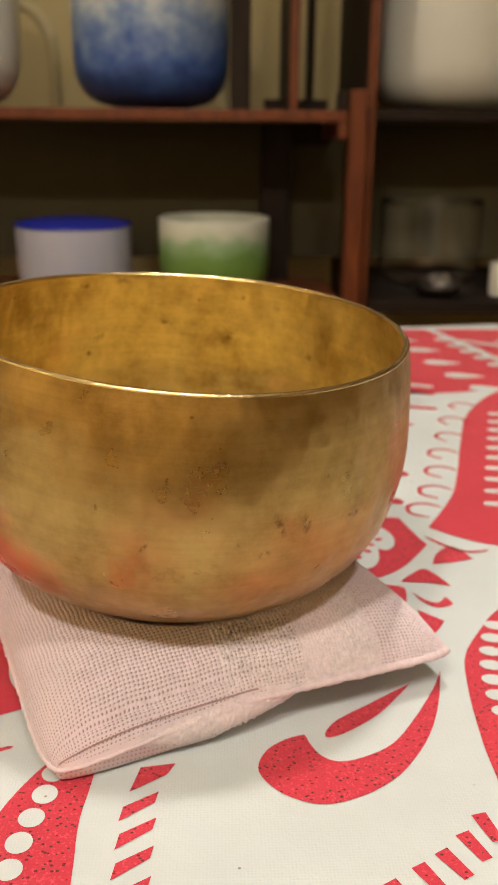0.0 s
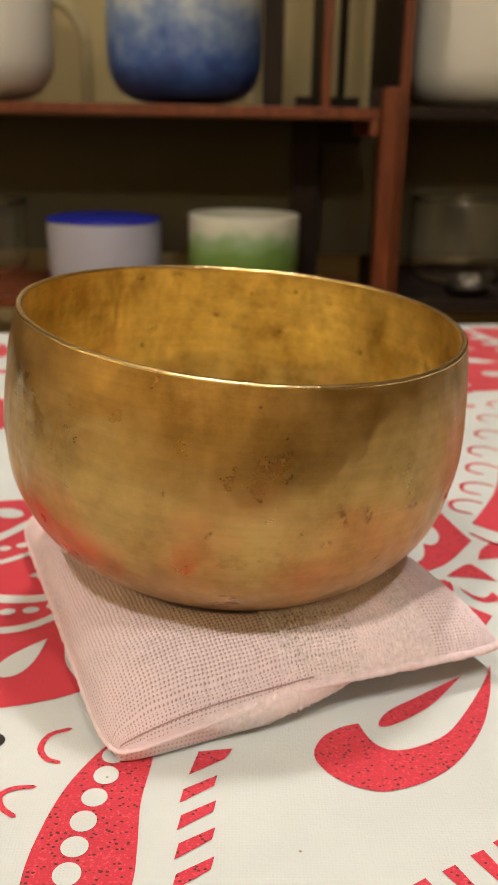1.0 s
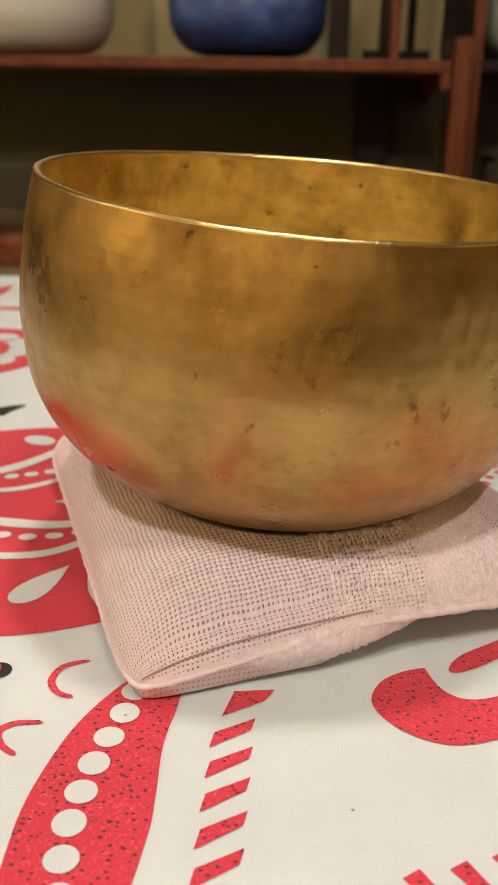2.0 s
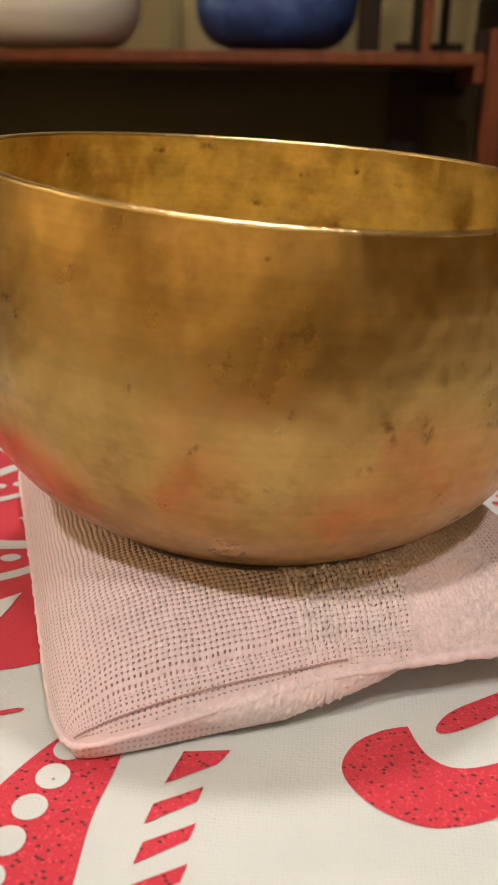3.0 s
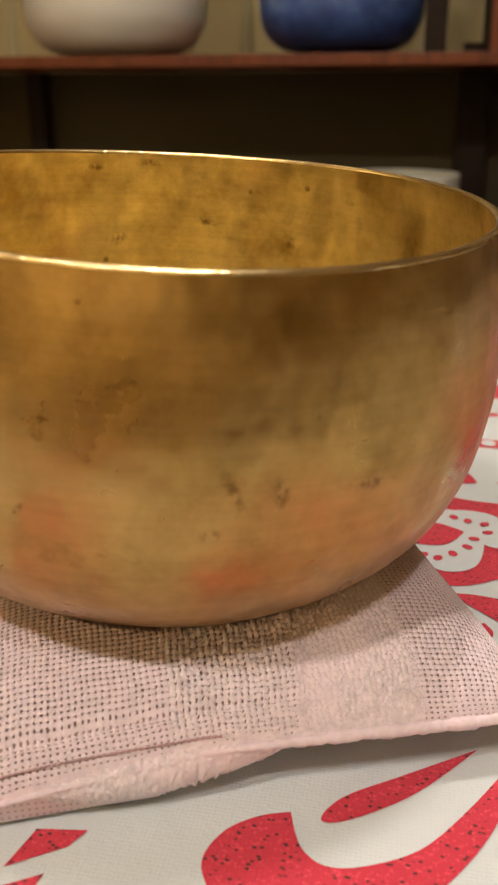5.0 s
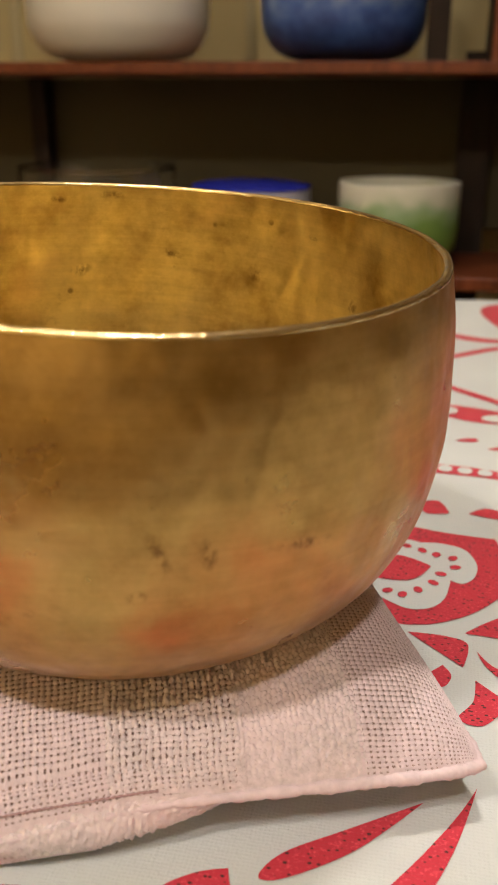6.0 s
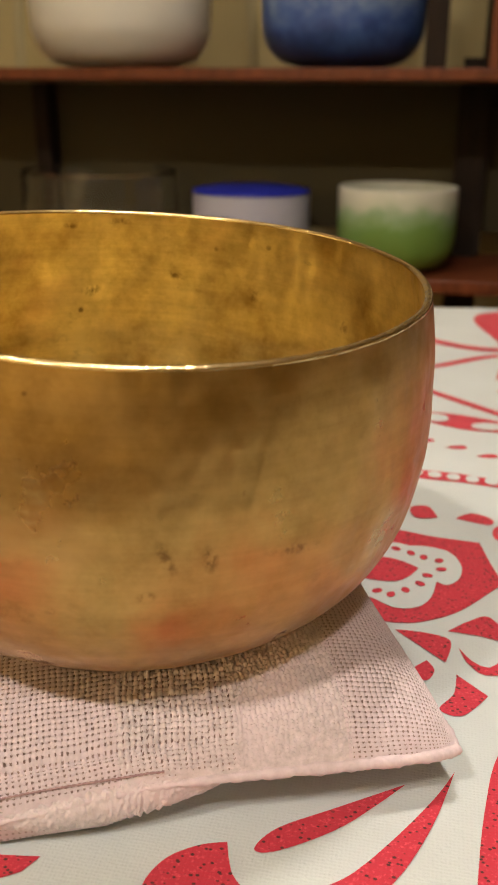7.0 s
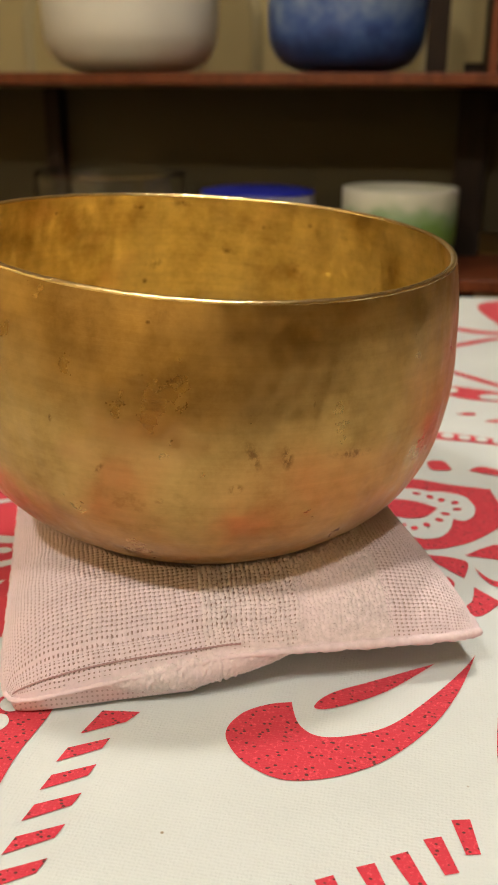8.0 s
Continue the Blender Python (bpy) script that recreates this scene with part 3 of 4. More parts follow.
for k in range(5):
    stroke("ray_print", [(281 + 7 * k, 1004 - 27 * k), (263 + 7 * k, 1008 - 29 * k)], 13)
for k in range(5):
    stroke("ray_print", [(330 + 20 * k, 1000 - 4 * k), (342 + 20 * k, 972 - 4 * k)], 7)


# ---------------------------------------------------------------- singing bowl
BOWL = Matrix.Translation((0.0039, 0.3896, 0.1494)) @ Vector((0, 0, 1)).rotation_difference(Vector((0.0697, -0.049, 1))).to_matrix().to_4x4()
BH = 0.1226
OUTER = [(0.0938, 0.0), (0.0962, -0.012), (0.0978, -0.0245), (0.0990, -0.040), (0.0987, -0.052), (0.0942, -0.0736), (0.0828, -0.092), (0.0615, -0.1079), (0.040, -0.1170), (0.020, -0.1205), (0.0, -BH + 0.001)]


def singing_bowl():
    b = tagged(new("singing_bowl"), "hand-hammered golden brass singing bowl resting on a pink cushion", "bowl")
    b.matrix_world = BOWL

    def wobble(prof, amp, seg=256):
        a = np.linspace(0, 2 * np.pi, seg, endpoint=False)
        V = np.zeros((len(prof), seg, 3))
        for i, (r, z) in enumerate(prof):
            for j, q in enumerate(a):
                p = Vector((math.cos(q) * 3.1, math.sin(q) * 3.1, z * 34))
                k = 1 + amp * (0.7 * noise.noise(p) + 0.45 * noise.noise(p * 2.7)) if r > 0.005 else 1
                V[i, j] = (r * k * math.cos(q), r * k * math.sin(q), z + 0.0009 * math.sin(2 * q + 0.8) * max(0.0, 1 + z / 0.06))
        return V
    outer = smooth_profile(OUTER, 74)
    inner = smooth_profile([(max(r - 0.0026, 0.0), z + (0.003 if r < 0.09 else 0.0)) for r, z in OUTER], 60)
    grid_mesh("outer_wall", wobble(outer, 0.005), M_BRASS, b, wrap=True)
    ins = grid_mesh("inner_wall", wobble(inner, 0.009), M_BRASS_IN, b, "stained darker golden inside", wrap=True)
    ins.data.flip_normals()
    rim = smooth_profile([(0.0938, 0.0), (0.0936, 0.0008), (0.0925, 0.0011), (0.0914, 0.0007), (0.0912, 0.0)], 12)
    grid_mesh("rim", wobble(rim, 0.005), M_RIM, b, "worn bright polished rim", wrap=True)
    return b


singing_bowl()


# ---------------------------------------------------------------- cushion
CW, CD = 0.1755, 0.205
FL = np.array((-0.0428, 0.2779))
UX = np.array((0.928, 0.372))
UY = np.array((-0.372, 0.928))
_bn = np.array((0.0697, -0.049, 1.0)) / np.linalg.norm((0.0697, -0.049, 1.0))
_bc = np.array((0.0039, 0.3896, 0.1494))
_po = smooth_profile(OUTER, 200)


def bowl_under(x, y):
    """Height of the bowl's underside over a place of the plan."""
    z = np.full(x.shape, 0.03)
    for _ in range(4):
        v = np.stack([x, y, z], -1) - _bc
        ax = v @ _bn
        r = np.sqrt(np.maximum((v * v).sum(-1) - ax * ax, 0))
        low = np.interp(r, _po[::-1, 0], _po[::-1, 1], right=0.2)
        z = z + (low - ax)
        z = np.clip(z, 0, 0.3)
    return z


def cushion_base(u, v, top):
    """Plan place and height of the cushion's smooth surface; u, v from 0 to 1."""
    pinch = np.where(u < 0.5, 0.0012, 0.0060) * np.sin(np.pi * v) ** 0.7
    pinch2 = 0.004 * np.sin(np.pi * u) ** 0.7
    x = u * CW + pinch * (1 - 2 * u) * np.abs(1 - 2 * u) ** 3
    y = v * CD + pinch2 * (1 - 2 * v) * np.abs(1 - 2 * v) ** 3
    cut = (0.050 - 0.018 * u * (1 - v)) * (np.abs(2 * u - 1) * np.abs(2 * v - 1)) ** 9
    x, y = x + (CW / 2 - x) * cut * 1.3, y + (CD / 2 - y) * cut * 1.3
    X = FL[0] + x * UX[0] + y * UY[0]
    Y = FL[1] + x * UX[1] + y * UY[1]
    seam = 0.006 + (0.0105 * np.clip(u * 2.2, 0, 1) ** 0.9) * (1 - v) + 0.009 * v
    eu, ev = 1 - np.abs(2 * u - 1) ** 5.5, 1 - np.abs(2 * v - 1) ** 5.5
    dome = np.maximum(eu * ev, 0) ** 0.6
    if top:
        Z = seam + (0.0405 - seam) * dome
        far = np.sqrt((X + 0.0046) ** 2 + (Y - 0.3955) ** 2)
        Z = np.minimum(Z, bowl_under(X, Y) - 0.0012 - 0.0015 * np.clip((far - 0.030) / 0.05, 0, 1))
    else:
        inset = np.minimum(np.minimum(u, 1 - u) * CW, np.minimum(v, 1 - v) * CD)
        Z = np.maximum(seam * (1 - np.clip(inset / (0.004 + 0.14 * np.clip(u - 0.38, 0, 1)), 0, 1) ** 0.8), 0.0014)
    return X, Y, Z


def thread_line(n=1600):
    """Cloth length along the cushion's two middle lines, from plan shares 0 to 1."""
    w = np.linspace(0, 1, n)
    out = []
    for across in (True, False):
        u, v = (w, np.full(n, 0.30)) if across else (np.full(n, 0.40), w)
        edge = 1 - np.abs(2 * w - 1) ** 5.5
        z = 0.010 + 0.030 * np.maximum(edge, 0) ** 0.6
        X, Y, _ = cushion_base(u, v, True)
        step = np.sqrt(np.diff(X) ** 2 + np.diff(Y) ** 2 + np.diff(z) ** 2)
        out.append(np.concatenate([[0], np.cumsum(np.minimum(step, 0.0006))]))
    return w, out[0], out[1]


def cushion():
    c = tagged(new("cushion"), "small pale pink woven linen cushion with slub stripes", "cushion")
    pitch = 0.00172
    W, SU, SV = thread_line()
    cols = ((0.0, 0.41, "plain_weave", M_PINK, 0), (0.41, 0.605, "slub_weave", M_SLUB, 1), (0.605, 0.79, "boucle_stripe", M_SLUB, 2), (0.79, 1.0, "plain_weave", M_PINK, 0))
    for u0, u1, name, material, kind in cols:
        lo, hi = np.interp((max(u0 - 0.004, 0), min(u1 + 0.004, 1)), W, SU)
        su = np.linspace(lo, hi, int((hi - lo) / pitch * 8))
        sv = np.linspace(0, SV[-1], int(SV[-1] / pitch * 8))
        a, b = np.meshgrid(su / pitch, sv / pitch, indexing="ij")
        u, v = np.meshgrid(np.interp(su, SU, W), np.interp(sv, SV, W), indexing="ij")
        X, Y, Z = cushion_base(u, v, True)
        a = a + 0.12 * np.sin(b * 0.23 + 1.3 * np.sin(a * 0.11)) + 0.1 * np.sin(b * 0.71 + a * 0.05)
        b = b + 0.12 * np.sin(a * 0.19 + 0.9 * np.sin(b * 0.13)) + 0.1 * np.sin(a * 0.63)
        ia, ib = np.floor(a), np.floor(b)
        fa, fb = a - ia - 0.5, b - ib - 0.5
        rng = np.random.RandomState(5)
        ra, rb = rng.rand(400), rng.rand(400)
        full = 0.372 if kind else 0.350
        wa, wb = full + 0.06 * ra[ia.astype(int) % 400], full + 0.06 * rb[ib.astype(int) % 400]
        sign = 1 - 2 * ((ia + ib) % 2)
        warp = np.sqrt(np.maximum(1 - (fa / wa) ** 2, 0)) * 0.5 + 0.5 * sign * np.cos(np.pi * fb) - (np.abs(fa) > wa) * 2
        weft = np.sqrt(np.maximum(1 - (fb / wb) ** 2, 0)) * 0.5 - 0.5 * sign * np.cos(np.pi * fa) - (np.abs(fb) > wb) * 2
        h = np.maximum(warp, weft)
        solid = h > -1.2
        h = np.clip(h, -0.8, 1)
        if kind:
            cell = rng.rand(260, 260)
            lumps = np.zeros_like(h)
            s = 1.12 if kind == 2 else 0.8
            ja, jb = np.floor(a * s).astype(int), np.floor(b * s).astype(int)
            for da in (-1, 0, 1):
                for db in (-1, 0, 1):
                    ka, kb = (ja + da) % 260, (jb + db) % 260
                    ox, oy, sz = 0.2 + 0.6 * cell[ka, kb], 0.2 + 0.6 * cell[kb, ka], 0.46 + 0.16 * cell[(ka * 7 + 3) % 260, (kb * 5 + 1) % 260]
                    d2 = ((a * s - ja - da - ox) ** 2 + (b * s - jb - db - oy) ** 2) / (sz * sz)
                    lumps = np.maximum(lumps, np.sqrt(np.maximum(1 - d2, 0)) * sz)
            if kind == 2:
                solid = np.ones_like(solid)
                h = lumps * 1.9 - 0.55
            else:
                h = h * (0.5 + 1.1 * cell[ia.astype(int) % 260, ib.astype(int) % 260]) + lumps * 0.7 - 0.15
        edge = np.clip(np.minimum(np.minimum(u, 1 - u) * CW, np.minimum(v, 1 - v) * CD) / 0.0008, 0, 1)
        rise = h * (0.0007 if kind < 1 else 0.0012) * edge
        rise = rise - 0.0016 * np.exp(-((v * CD - 0.0055) / 0.0012) ** 2) * np.clip((0.62 - u) * 6, 0, 1)
        V = np.stack([X, Y, Z + rise], -1)
        grid_mesh(name, V, material, c, "" if kind == 0 else "shiny knotted yarn stripe", keep=solid | (edge < 0.5))
    u, v = np.meshgrid(np.linspace(0.004, 0.996, 200), np.linspace(0.004, 0.996, 200), indexing="ij")
    X, Y, Z = cushion_base(u, v, True)
    grid_mesh("lining", np.stack([X, Y, np.maximum(Z - 0.0016, 0.003)], -1), M_LINING, c, "grey brown lining under the open weave")
    u, v = np.meshgrid(np.linspace(0, 1, 200), np.linspace(0, 1, 200), indexing="ij")
    X, Y, Z = cushion_base(u, v, False)
    Z = Z + 0.0003 * np.sin(u * 320) * np.sin(v * 380) * (Z > 0.002)
    under = grid_mesh("underside", np.stack([X, Y, Z], -1), M_HEM, c)
    under.data.flip_normals()
    # the twisted seam that runs round the edge
    t = np.linspace(0, 4, 1201)
    k, f = np.floor(t) % 4, t % 1
    uu = np.select([k == 0, k == 1, k == 2], [f, 1 + 0 * f, 1 - f], 0 * f)
    vv = np.select([k == 0, k == 1, k == 2], [0 * f, f, 1 + 0 * f], 1 - f)
    X, Y, Z = cushion_base(uu, vv, True)
    ring = np.linspace(0, 2 * np.pi, 9)[:-1]
    hem = np.where(k == 0, np.clip((f - 0.42) / 0.3, 0, 1), np.where(k == 1, np.clip(1 - f * 3, 0, 1), 0))
    rad = 0.0010 + 0.0011 * hem * (0.85 + 0.15 * np.sin(t * 61)) + 0.00010 * np.sin(t * 420 + 2.2 * np.sin(t * 53)) + 0.00016 * np.sin(t * 97) + 0.00012 * np.sin(t * 233 + 1)
    ox, oy = (uu - 0.5), (vv - 0.5)
    nx, ny = ox * UX[0] + oy * UY[0], ox * UX[1] + oy * UY[1]
    ln = np.sqrt(nx * nx + ny * ny)
    V = np.stack([X[:, None] + (nx / ln * rad)[:, None] * np.cos(ring), Y[:, None] + (ny / ln * rad)[:, None] * np.cos(ring), np.maximum(Z, 0.0022)[:, None] + rad[:, None] * np.sin(ring)], -1)
    grid_mesh("seam", V, M_PINK, c, wrap=True)
    # the sunken stitching above the front edge
    f = np.linspace(0.012, 0.48, 400)
    X, Y, Z = cushion_base(f, 0.0065 + 0.002 * np.sin(f * 9), True)
    rad = 0.00036 + 0.00008 * np.sin(f * 700)
    V = np.stack([X[:, None] + 0 * ring, Y[:, None] - 0.0004 + rad[:, None] * np.cos(ring), Z[:, None] + 0.0004 + rad[:, None] * np.sin(ring)], -1)
    grid_mesh("stitching", V, M_STITCH, c, "dusky pink stitched crease", wrap=True)
    # the loose knotted roll that shows below the seam
    n = 420
    t = np.linspace(0.15, 0.62, n)
    X, Y, Z = cushion_base(t, np.full_like(t, 0.004), True)
    body = np.sin(np.linspace(0, np.pi, n)) ** 0.7
    ring = np.linspace(0, 2 * np.pi, 65)[:-1]
    lump = np.zeros((n, 64))
    for i in range(n):
        for j in range(64):
            p = Vector((i * 0.17, math.cos(ring[j]) * 5, math.sin(ring[j]) * 5))
            lump[i, j] = 1 + 0.20 * noise.noise(p * 0.8) + 0.09 * noise.noise(p * 1.9)
    w, hh = 0.0034 * body, np.minimum(0.0066 * body, (Z - 0.0012) / 2)
    V = np.stack([X[:, None] + UY[0] * (0.0012 + w[:, None] * np.cos(ring) * lump), Y[:, None] + UY[1] * (0.0012 + w[:, None] * np.cos(ring) * lump), np.maximum((Z - 0.0008 - hh)[:, None] + hh[:, None] * np.sin(ring) * lump, 0.0014)], -1)
    grid_mesh("boucle_roll", V, M_SLUB, c, "knotted yarn bulging below the seam", wrap=True)
    return c


cushion()


# ---------------------------------------------------------------- mallet
def felt(name, base):
    m, ns, ls, b = mat(name, base, 0.95)
    v = coords(ns, ls)
    f = ramp(ns, ls, noise_tex(ns, ls, v, 260, 5, 0.7), [(0.35, (0, 0, 0)), (0.7, (1, 1, 1))])
    ls.new(mix(ns, ls, f, base, tuple(c * 2.1 for c in base)), b.inputs["Base Color"])
    b.inputs["Sheen Weight"].default_value = 0.02
    b.inputs["Specular IOR Level"].default_value = 0.1
    bump(ns, ls, b, noise_tex(ns, ls, v, 900, 4, 0.7), 0.8, 0.0006)
    bump(ns, ls, b, noise_tex(ns, ls, v, 130, 3), 0.5, 0.002)
    return m


M_FELT = felt("black_felt", (0.0035, 0.004, 0.005))
M_TIE, *_ = mat("grey_thread", (0.05, 0.05, 0.055), 0.6)
M_HONEY = wood("honey_lacquered_wood", (0.62, 0.30, 0.035), (0.50, 0.22, 0.022), 0.32)


def mallet(centre, along):
    """A padded felt ball gathered into a ruffle round a wooden stick."""
    k = tagged(new("mallet"), "black felt bowl mallet with a honey-coloured stick lying on the cloth", "mallet")
    axis = Vector(along).normalized()
    k.matrix_world = Matrix.Translation(centre) @ Vector((0, 0, 1)).rotation_difference(axis).to_matrix().to_4x4()

    def shell(prof, seg, lobes, amp, rise, seed):
        a = np.linspace(0, 2 * np.pi, seg, endpoint=False)
        V = np.zeros((len(prof), seg, 3))
        for i, (r, z) in enumerate(prof):
            out = min(1.0, r / 0.012)
            for j, q in enumerate(a):
                p = Vector((math.cos(q) * lobes, math.sin(q) * lobes, z * 90 + seed))
                w = amp * out * (noise.noise(p) + 0.5 * noise.noise(p * 2.3))
                V[i, j] = (r * (1 + w) * math.cos(q), r * (1 + w) * math.sin(q), z + rise * out * noise.noise(p + Vector((9, 4, seed))))
        return V
    ball = smooth_profile([(0.0, -0.0160), (0.0055, -0.0153), (0.0115, -0.0110), (0.0151, -0.0035), (0.0149, 0.0045), (0.0115, 0.0110), (0.0076, 0.0140), (0.0050, 0.0152)], 60)
    V = shell(ball, 120, 1.2, 0.05, 0.0006, 2.0)
    # gathers that run down from the tie
    q = np.arctan2(V[:, :, 1], V[:, :, 0])
    g = np.clip((V[:, :, 2] - 0.001) / 0.012, 0, 1)
    s = 1 - 0.055 * g * np.abs(np.sin(q * 5.5 + 0.6 * np.sin(q * 2))) ** 0.6
    V[:, :, 0] *= s
    V[:, :, 1] *= s
    grid_mesh("head", V, M_FELT, k, "padded black felt ball", wrap=True)
    frill = smooth_profile([(0.0050, 0.0150), (0.0085, 0.0150), (0.0135, 0.0165), (0.0165, 0.0195), (0.0158, 0.0238), (0.0125, 0.0262), (0.0085, 0.0245), (0.0052, 0.0225)], 50)
    grid_mesh("ruffle", shell(frill, 160, 1.9, 0.30, 0.0052, 7.0), M_FELT, k, "crumpled felt gathered above the tie", wrap=True)
    inner = smooth_profile([(0.0048, 0.0180), (0.0080, 0.0200), (0.0118, 0.0240), (0.0112, 0.0290), (0.0078, 0.0305), (0.0047, 0.0270)], 40)
    grid_mesh("ruffle", shell(inner, 140, 2.1, 0.30, 0.0040, 15.0), M_FELT, k, "", wrap=True)
    tie = smooth_profile([(0.0072, 0.0136), (0.0080, 0.0143), (0.0080, 0.0150), (0.0072, 0.0156)], 10)
    lathe("tie", tie, M_TIE, k, "thin grey thread wound round the felt", 40)
    stick = smooth_profile([(0.0, 0.010), (0.0042, 0.010), (0.0043, 0.05), (0.0045, 0.12), (0.0046, 0.184), (0.0038, 0.188), (0.0, 0.189)], 40)
    lathe("stick", stick, M_HONEY, k, "honey-coloured lacquered wooden stick", 32)
    return k


mallet((0.330, 0.300, 0.0168), (0.93, 0.36, -0.066))


# ---------------------------------------------------------------- shelves
def board(parent, name, x0, x1, y0, y1, z0, z1, material=M_WOOD, bevel=0.003):
    return part(name, box(x0, x1, y0, y1, z0, z1, bevel), material, parent)


def low_rack():
    s = tagged(new("shelf_rack"), "low red-stained wooden rack holding coloured bowls", "shelf")
    board(s, "shelf_board", -1.75, 0.296, 2.05, 2.40, 0.234, 0.258)
    board(s, "shelf_board", -1.75, 0.296, 2.02, 2.40, -0.178, -0.150)
    board(s, "front_post", 0.298, 0.334, 2.02, 2.07, FLOOR, 0.299)
    board(s, "front_post", -1.80, -1.755, 2.02, 2.07, FLOOR, 0.299)
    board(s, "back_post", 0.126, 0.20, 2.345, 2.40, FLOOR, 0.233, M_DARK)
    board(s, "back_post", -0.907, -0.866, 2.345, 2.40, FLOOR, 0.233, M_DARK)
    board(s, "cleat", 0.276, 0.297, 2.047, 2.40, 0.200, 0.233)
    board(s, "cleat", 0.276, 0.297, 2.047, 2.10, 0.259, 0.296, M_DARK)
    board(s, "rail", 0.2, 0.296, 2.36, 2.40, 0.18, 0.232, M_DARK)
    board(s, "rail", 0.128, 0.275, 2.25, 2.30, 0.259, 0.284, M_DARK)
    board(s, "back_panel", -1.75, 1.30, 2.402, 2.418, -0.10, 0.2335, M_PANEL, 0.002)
    return s


def tall_rack():
    s = tagged(new("tall_rack"), "tall red-stained wooden rack with deep side boards", "shelf")
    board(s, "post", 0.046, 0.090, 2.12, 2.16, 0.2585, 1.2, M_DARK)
    # side faces in shade get the dark wood; their lit fronts get red strips
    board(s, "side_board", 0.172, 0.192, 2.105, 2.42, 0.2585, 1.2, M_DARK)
    board(s, "lit_front_edge", 0.173, 0.193, 2.092, 2.104, 0.2585, 1.2)
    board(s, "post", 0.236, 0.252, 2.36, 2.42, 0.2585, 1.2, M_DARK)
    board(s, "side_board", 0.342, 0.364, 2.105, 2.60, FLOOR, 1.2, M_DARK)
    board(s, "lit_front_edge", 0.342, 0.364, 2.092, 2.104, FLOOR, 1.2)
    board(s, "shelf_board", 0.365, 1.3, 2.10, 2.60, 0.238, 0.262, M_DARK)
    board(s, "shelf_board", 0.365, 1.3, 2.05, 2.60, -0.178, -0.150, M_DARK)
    board(s, "side_board", 1.301, 1.325, 2.10, 2.60, FLOOR, 1.2)
    return s


low_rack()
tall_rack()
setting("baseboard", box(-2.45, 2.45, 2.70, 2.749, -0.24, -0.10, 0.004), M_MOULD, "cream rail moulding along the beige wall")


def quartz_bowl(label, x, y, z, r, h, base, material, inside=None, wall=0.007):
    """A straight-sided frosted bowl with a rounded bottom."""
    b = tagged(new("crystal_bowl"), label, "bowl", "crystal bowls on the racks")
    b.matrix_world = pose(x, y, z)
    curve = r - base
    out = smooth_profile([(0.0, 0.0), (base * 0.75, 0.0), (base, 0.003), (base + curve * 0.55, curve * 0.22), (base + curve * 0.88, curve * 0.62), (r * 0.993, curve * 1.15), (r, max(h * 0.62, curve * 1.5)), (r, h - 0.003), (r - wall * 0.5, h)], 60)
    ins = smooth_profile([(r - wall * 0.5, h), (r - wall, h - 0.003), (r - wall, max(h * 0.62, curve * 1.5)), (r * 0.99 - wall, curve * 1.15), (base + curve * 0.84 - wall, curve * 0.66), (base, 0.012), (0.0, 0.010)], 44)
    lathe("outer_wall", out, material, b)
    lathe("inner_wall", ins, material, b, "")
    if inside:
        lathe("lid", smooth_profile([(r - 0.001, h + 0.0006), (r + 0.001, h + 0.003), (r - 0.006, h + 0.008), (r * 0.6, h + 0.015), (0.0, h + 0.017)], 24), inside, b, "royal blue domed lid")
    return b


quartz_bowl("blue and white mottled frosted quartz bowl on the shelf", -0.127, 2.19, 0.2595, 0.172, 0.31, 0.088, M_BLUE)
quartz_bowl("large plain white frosted quartz bowl on the shelf", -0.622, 2.21, 0.2595, 0.2, 0.34, 0.11, M_WHITEQ)
quartz_bowl("large plain white frosted quartz bowl on the dark rack", 0.585, 2.33, 0.2635, 0.21, 0.36, 0.12, M_WHITEQ)
quartz_bowl("lilac white frosted bowl with a royal blue lid", -0.315, 2.16, -0.1485, 0.131, 0.152, 0.09, M_LILAC, M_ROYAL)
quartz_bowl("green frosted bowl fading to a white rim", 0.010, 2.15, -0.1485, 0.128, 0.172, 0.07, M_GREEN)


def glass_vessel(label, x, y, z, r, h):
    g = tagged(new("glass_bowl"), label, "bowl", "clear glass bowls")
    g.matrix_world = pose(x, y, z)
    prof = smooth_profile([(0.0, 0.0), (r * 0.6, 0.0), (r * 0.9, 0.02), (r, 0.06), (r, h - 0.004), (r - 0.002, h), (r - 0.005, h - 0.004), (r - 0.006, 0.062), (r * 0.88, 0.026), (r * 0.6, 0.007), (0.0, 0.007)], 60)
    ob = lathe("vessel", prof, M_GLASS, g)
    ob.visible_shadow = False
    return g


glass_vessel("large clear glass bowl standing on the lower shelf", -0.70, 2.24, -0.1485, 0.185, 0.182)
glass_vessel("clear glass bowl standing on the dark rack", 0.545, 2.28, -0.1485, 0.125, 0.2)


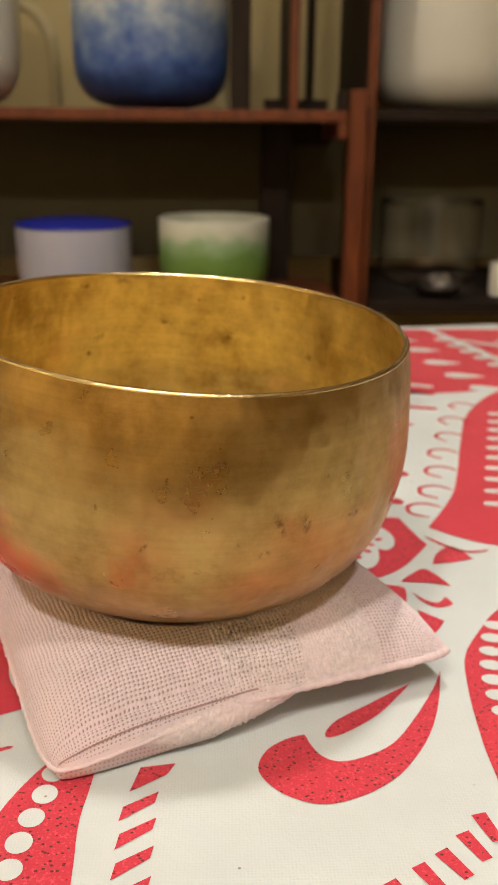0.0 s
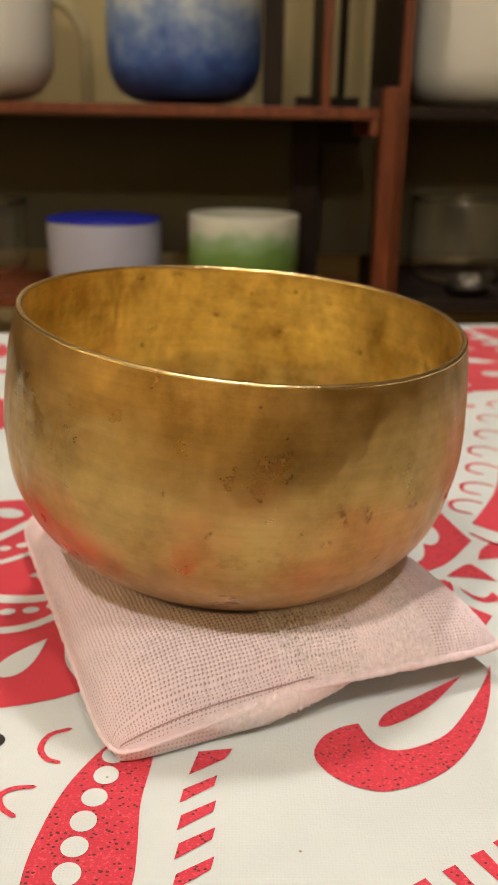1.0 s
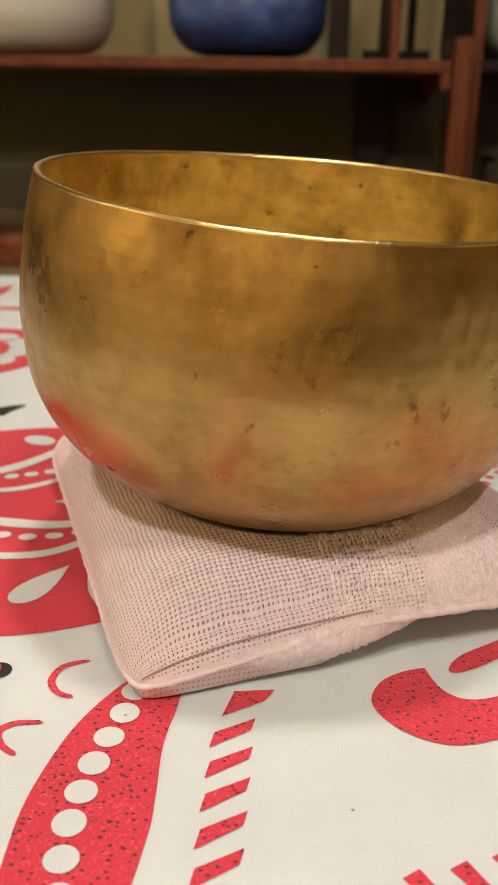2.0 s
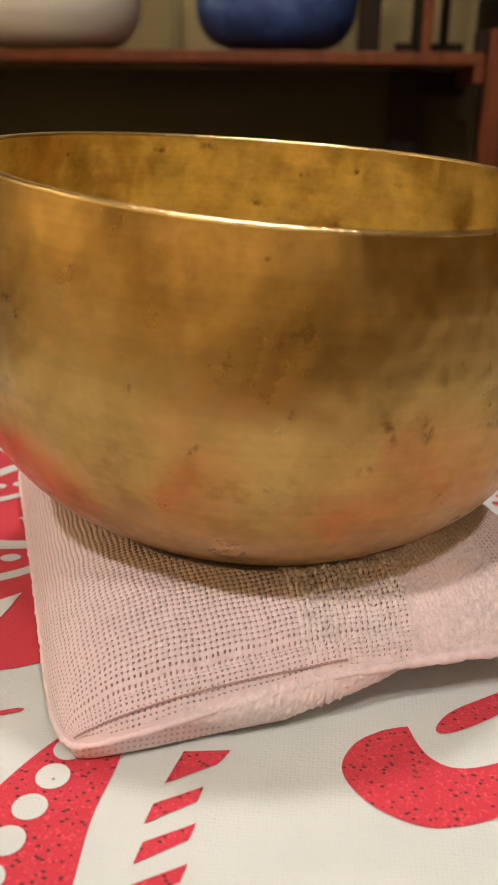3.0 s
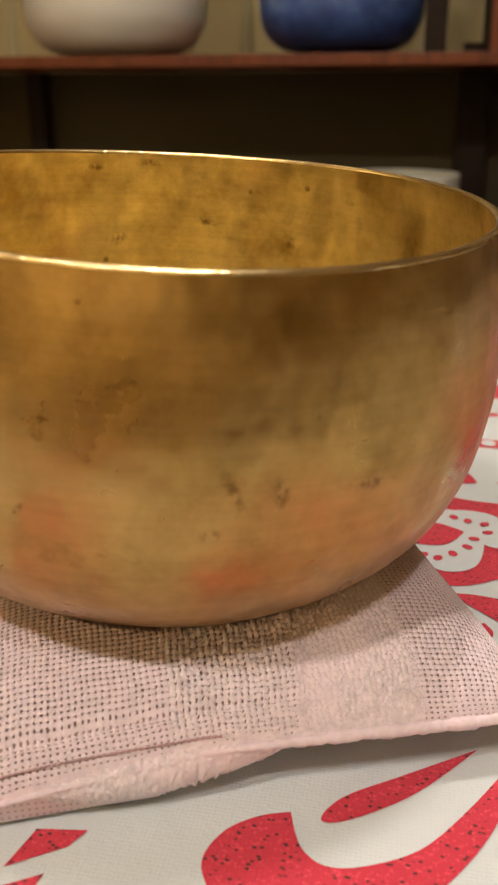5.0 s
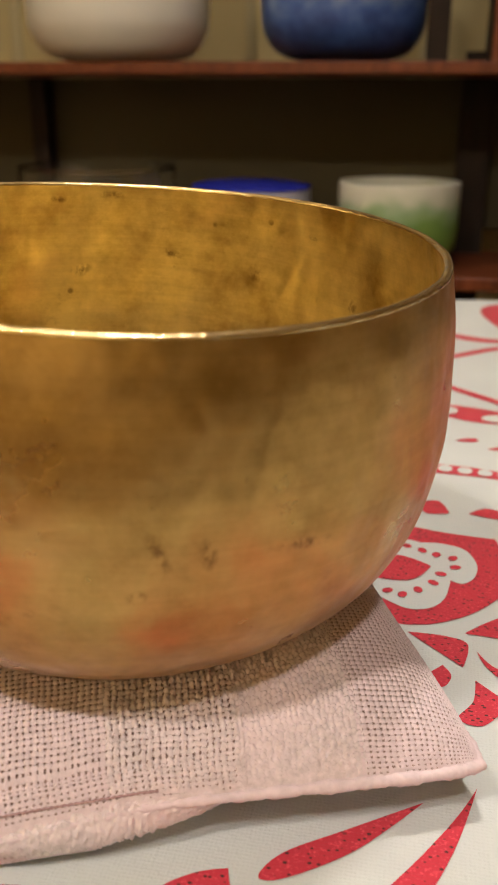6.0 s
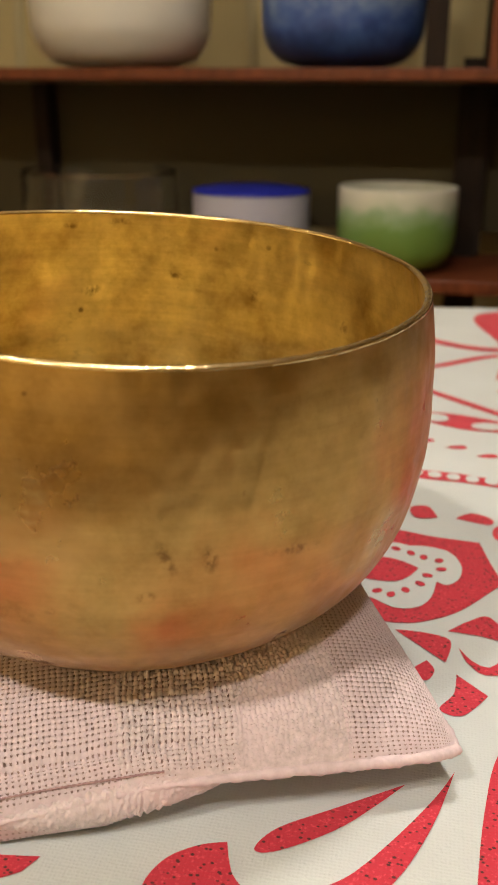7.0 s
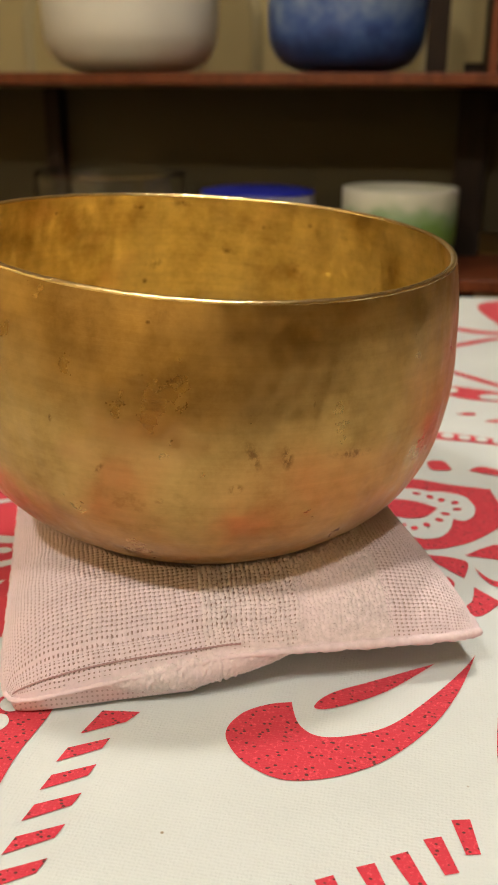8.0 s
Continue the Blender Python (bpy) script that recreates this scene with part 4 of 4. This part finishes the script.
def steel_dish():
    d = tagged(new("steel_dish"), "small shallow tarnished steel dish with two rings standing for glints", "dish")
    d.matrix_world = pose(0.535, 2.12, -0.1485)
    lathe("dish", smooth_profile([(0.0, 0.0), (0.03, 0.0), (0.05, 0.012), (0.056, 0.024), (0.054, 0.026), (0.047, 0.015), (0.028, 0.004), (0.0, 0.004)], 40), M_TARNISH, d)
    # two bright rings with stems stand in for highlights on the glass
    for x in (-0.012, 0.014):
        ring = bmesh.new()
        R, q = 0.0085, 0.0025
        rows = [[ring.verts.new((x + (R + q * math.cos(b)) * math.cos(a), -0.01 + q * math.sin(b), 0.041 + (R + q * math.cos(b)) * math.sin(a))) for b in (math.pi * k / 4 for k in range(8))] for a in (math.pi * j / 12 for j in range(24))]
        for j in range(24):
            for k in range(8):
                ring.faces.new((rows[j][k], rows[j][(k + 1) % 8], rows[(j + 1) % 24][(k + 1) % 8], rows[(j + 1) % 24][k]))
        part("glint_ring", ring, M_CHROME, d, "small shiny ring standing for a glint", True)
        part("glint_stem", box(x - 0.002, x + 0.002, -0.012, -0.008, 0.003, 0.034, 0.0005), M_CHROME, d)
    return d


steel_dish()
_p = tagged(new("white_pot"), "small white ceramic pot on the dark rack", "pot")
_p.matrix_world = pose(0.695, 2.13, -0.1485)
lathe("pot", smooth_profile([(0.0, 0.0), (0.03, 0.0), (0.034, 0.006), (0.036, 0.05), (0.035, 0.072), (0.032, 0.073), (0.031, 0.05), (0.0, 0.006)], 40), M_WHITE, _p)


# ---------------------------------------------------------------- ceiling lamps
def lamp_fitting(x, y):
    """The trim ring and lens round each unseen ceiling spot, added wall washers too."""
    f = tagged(new("ceiling_light"), "unseen round recessed warm ceiling spotlight", "lamp", "ceiling spots")
    f.matrix_world = pose(x, y, CEIL - 0.0005)
    lathe("trim_ring", np.array([(0.05, 0.0), (0.062, 0.0), (0.062, -0.006), (0.05, -0.009), (0.046, 0.0)]), M_WHITE, f, seg=32)
    lathe("lens", np.array([(0.0, -0.003), (0.046, -0.003), (0.047, -0.001)]), M_GLOW, f, "glowing warm lens", seg=32)
    return f


for sx, sy, *_ in SPOTS:
    lamp_fitting(sx, sy)
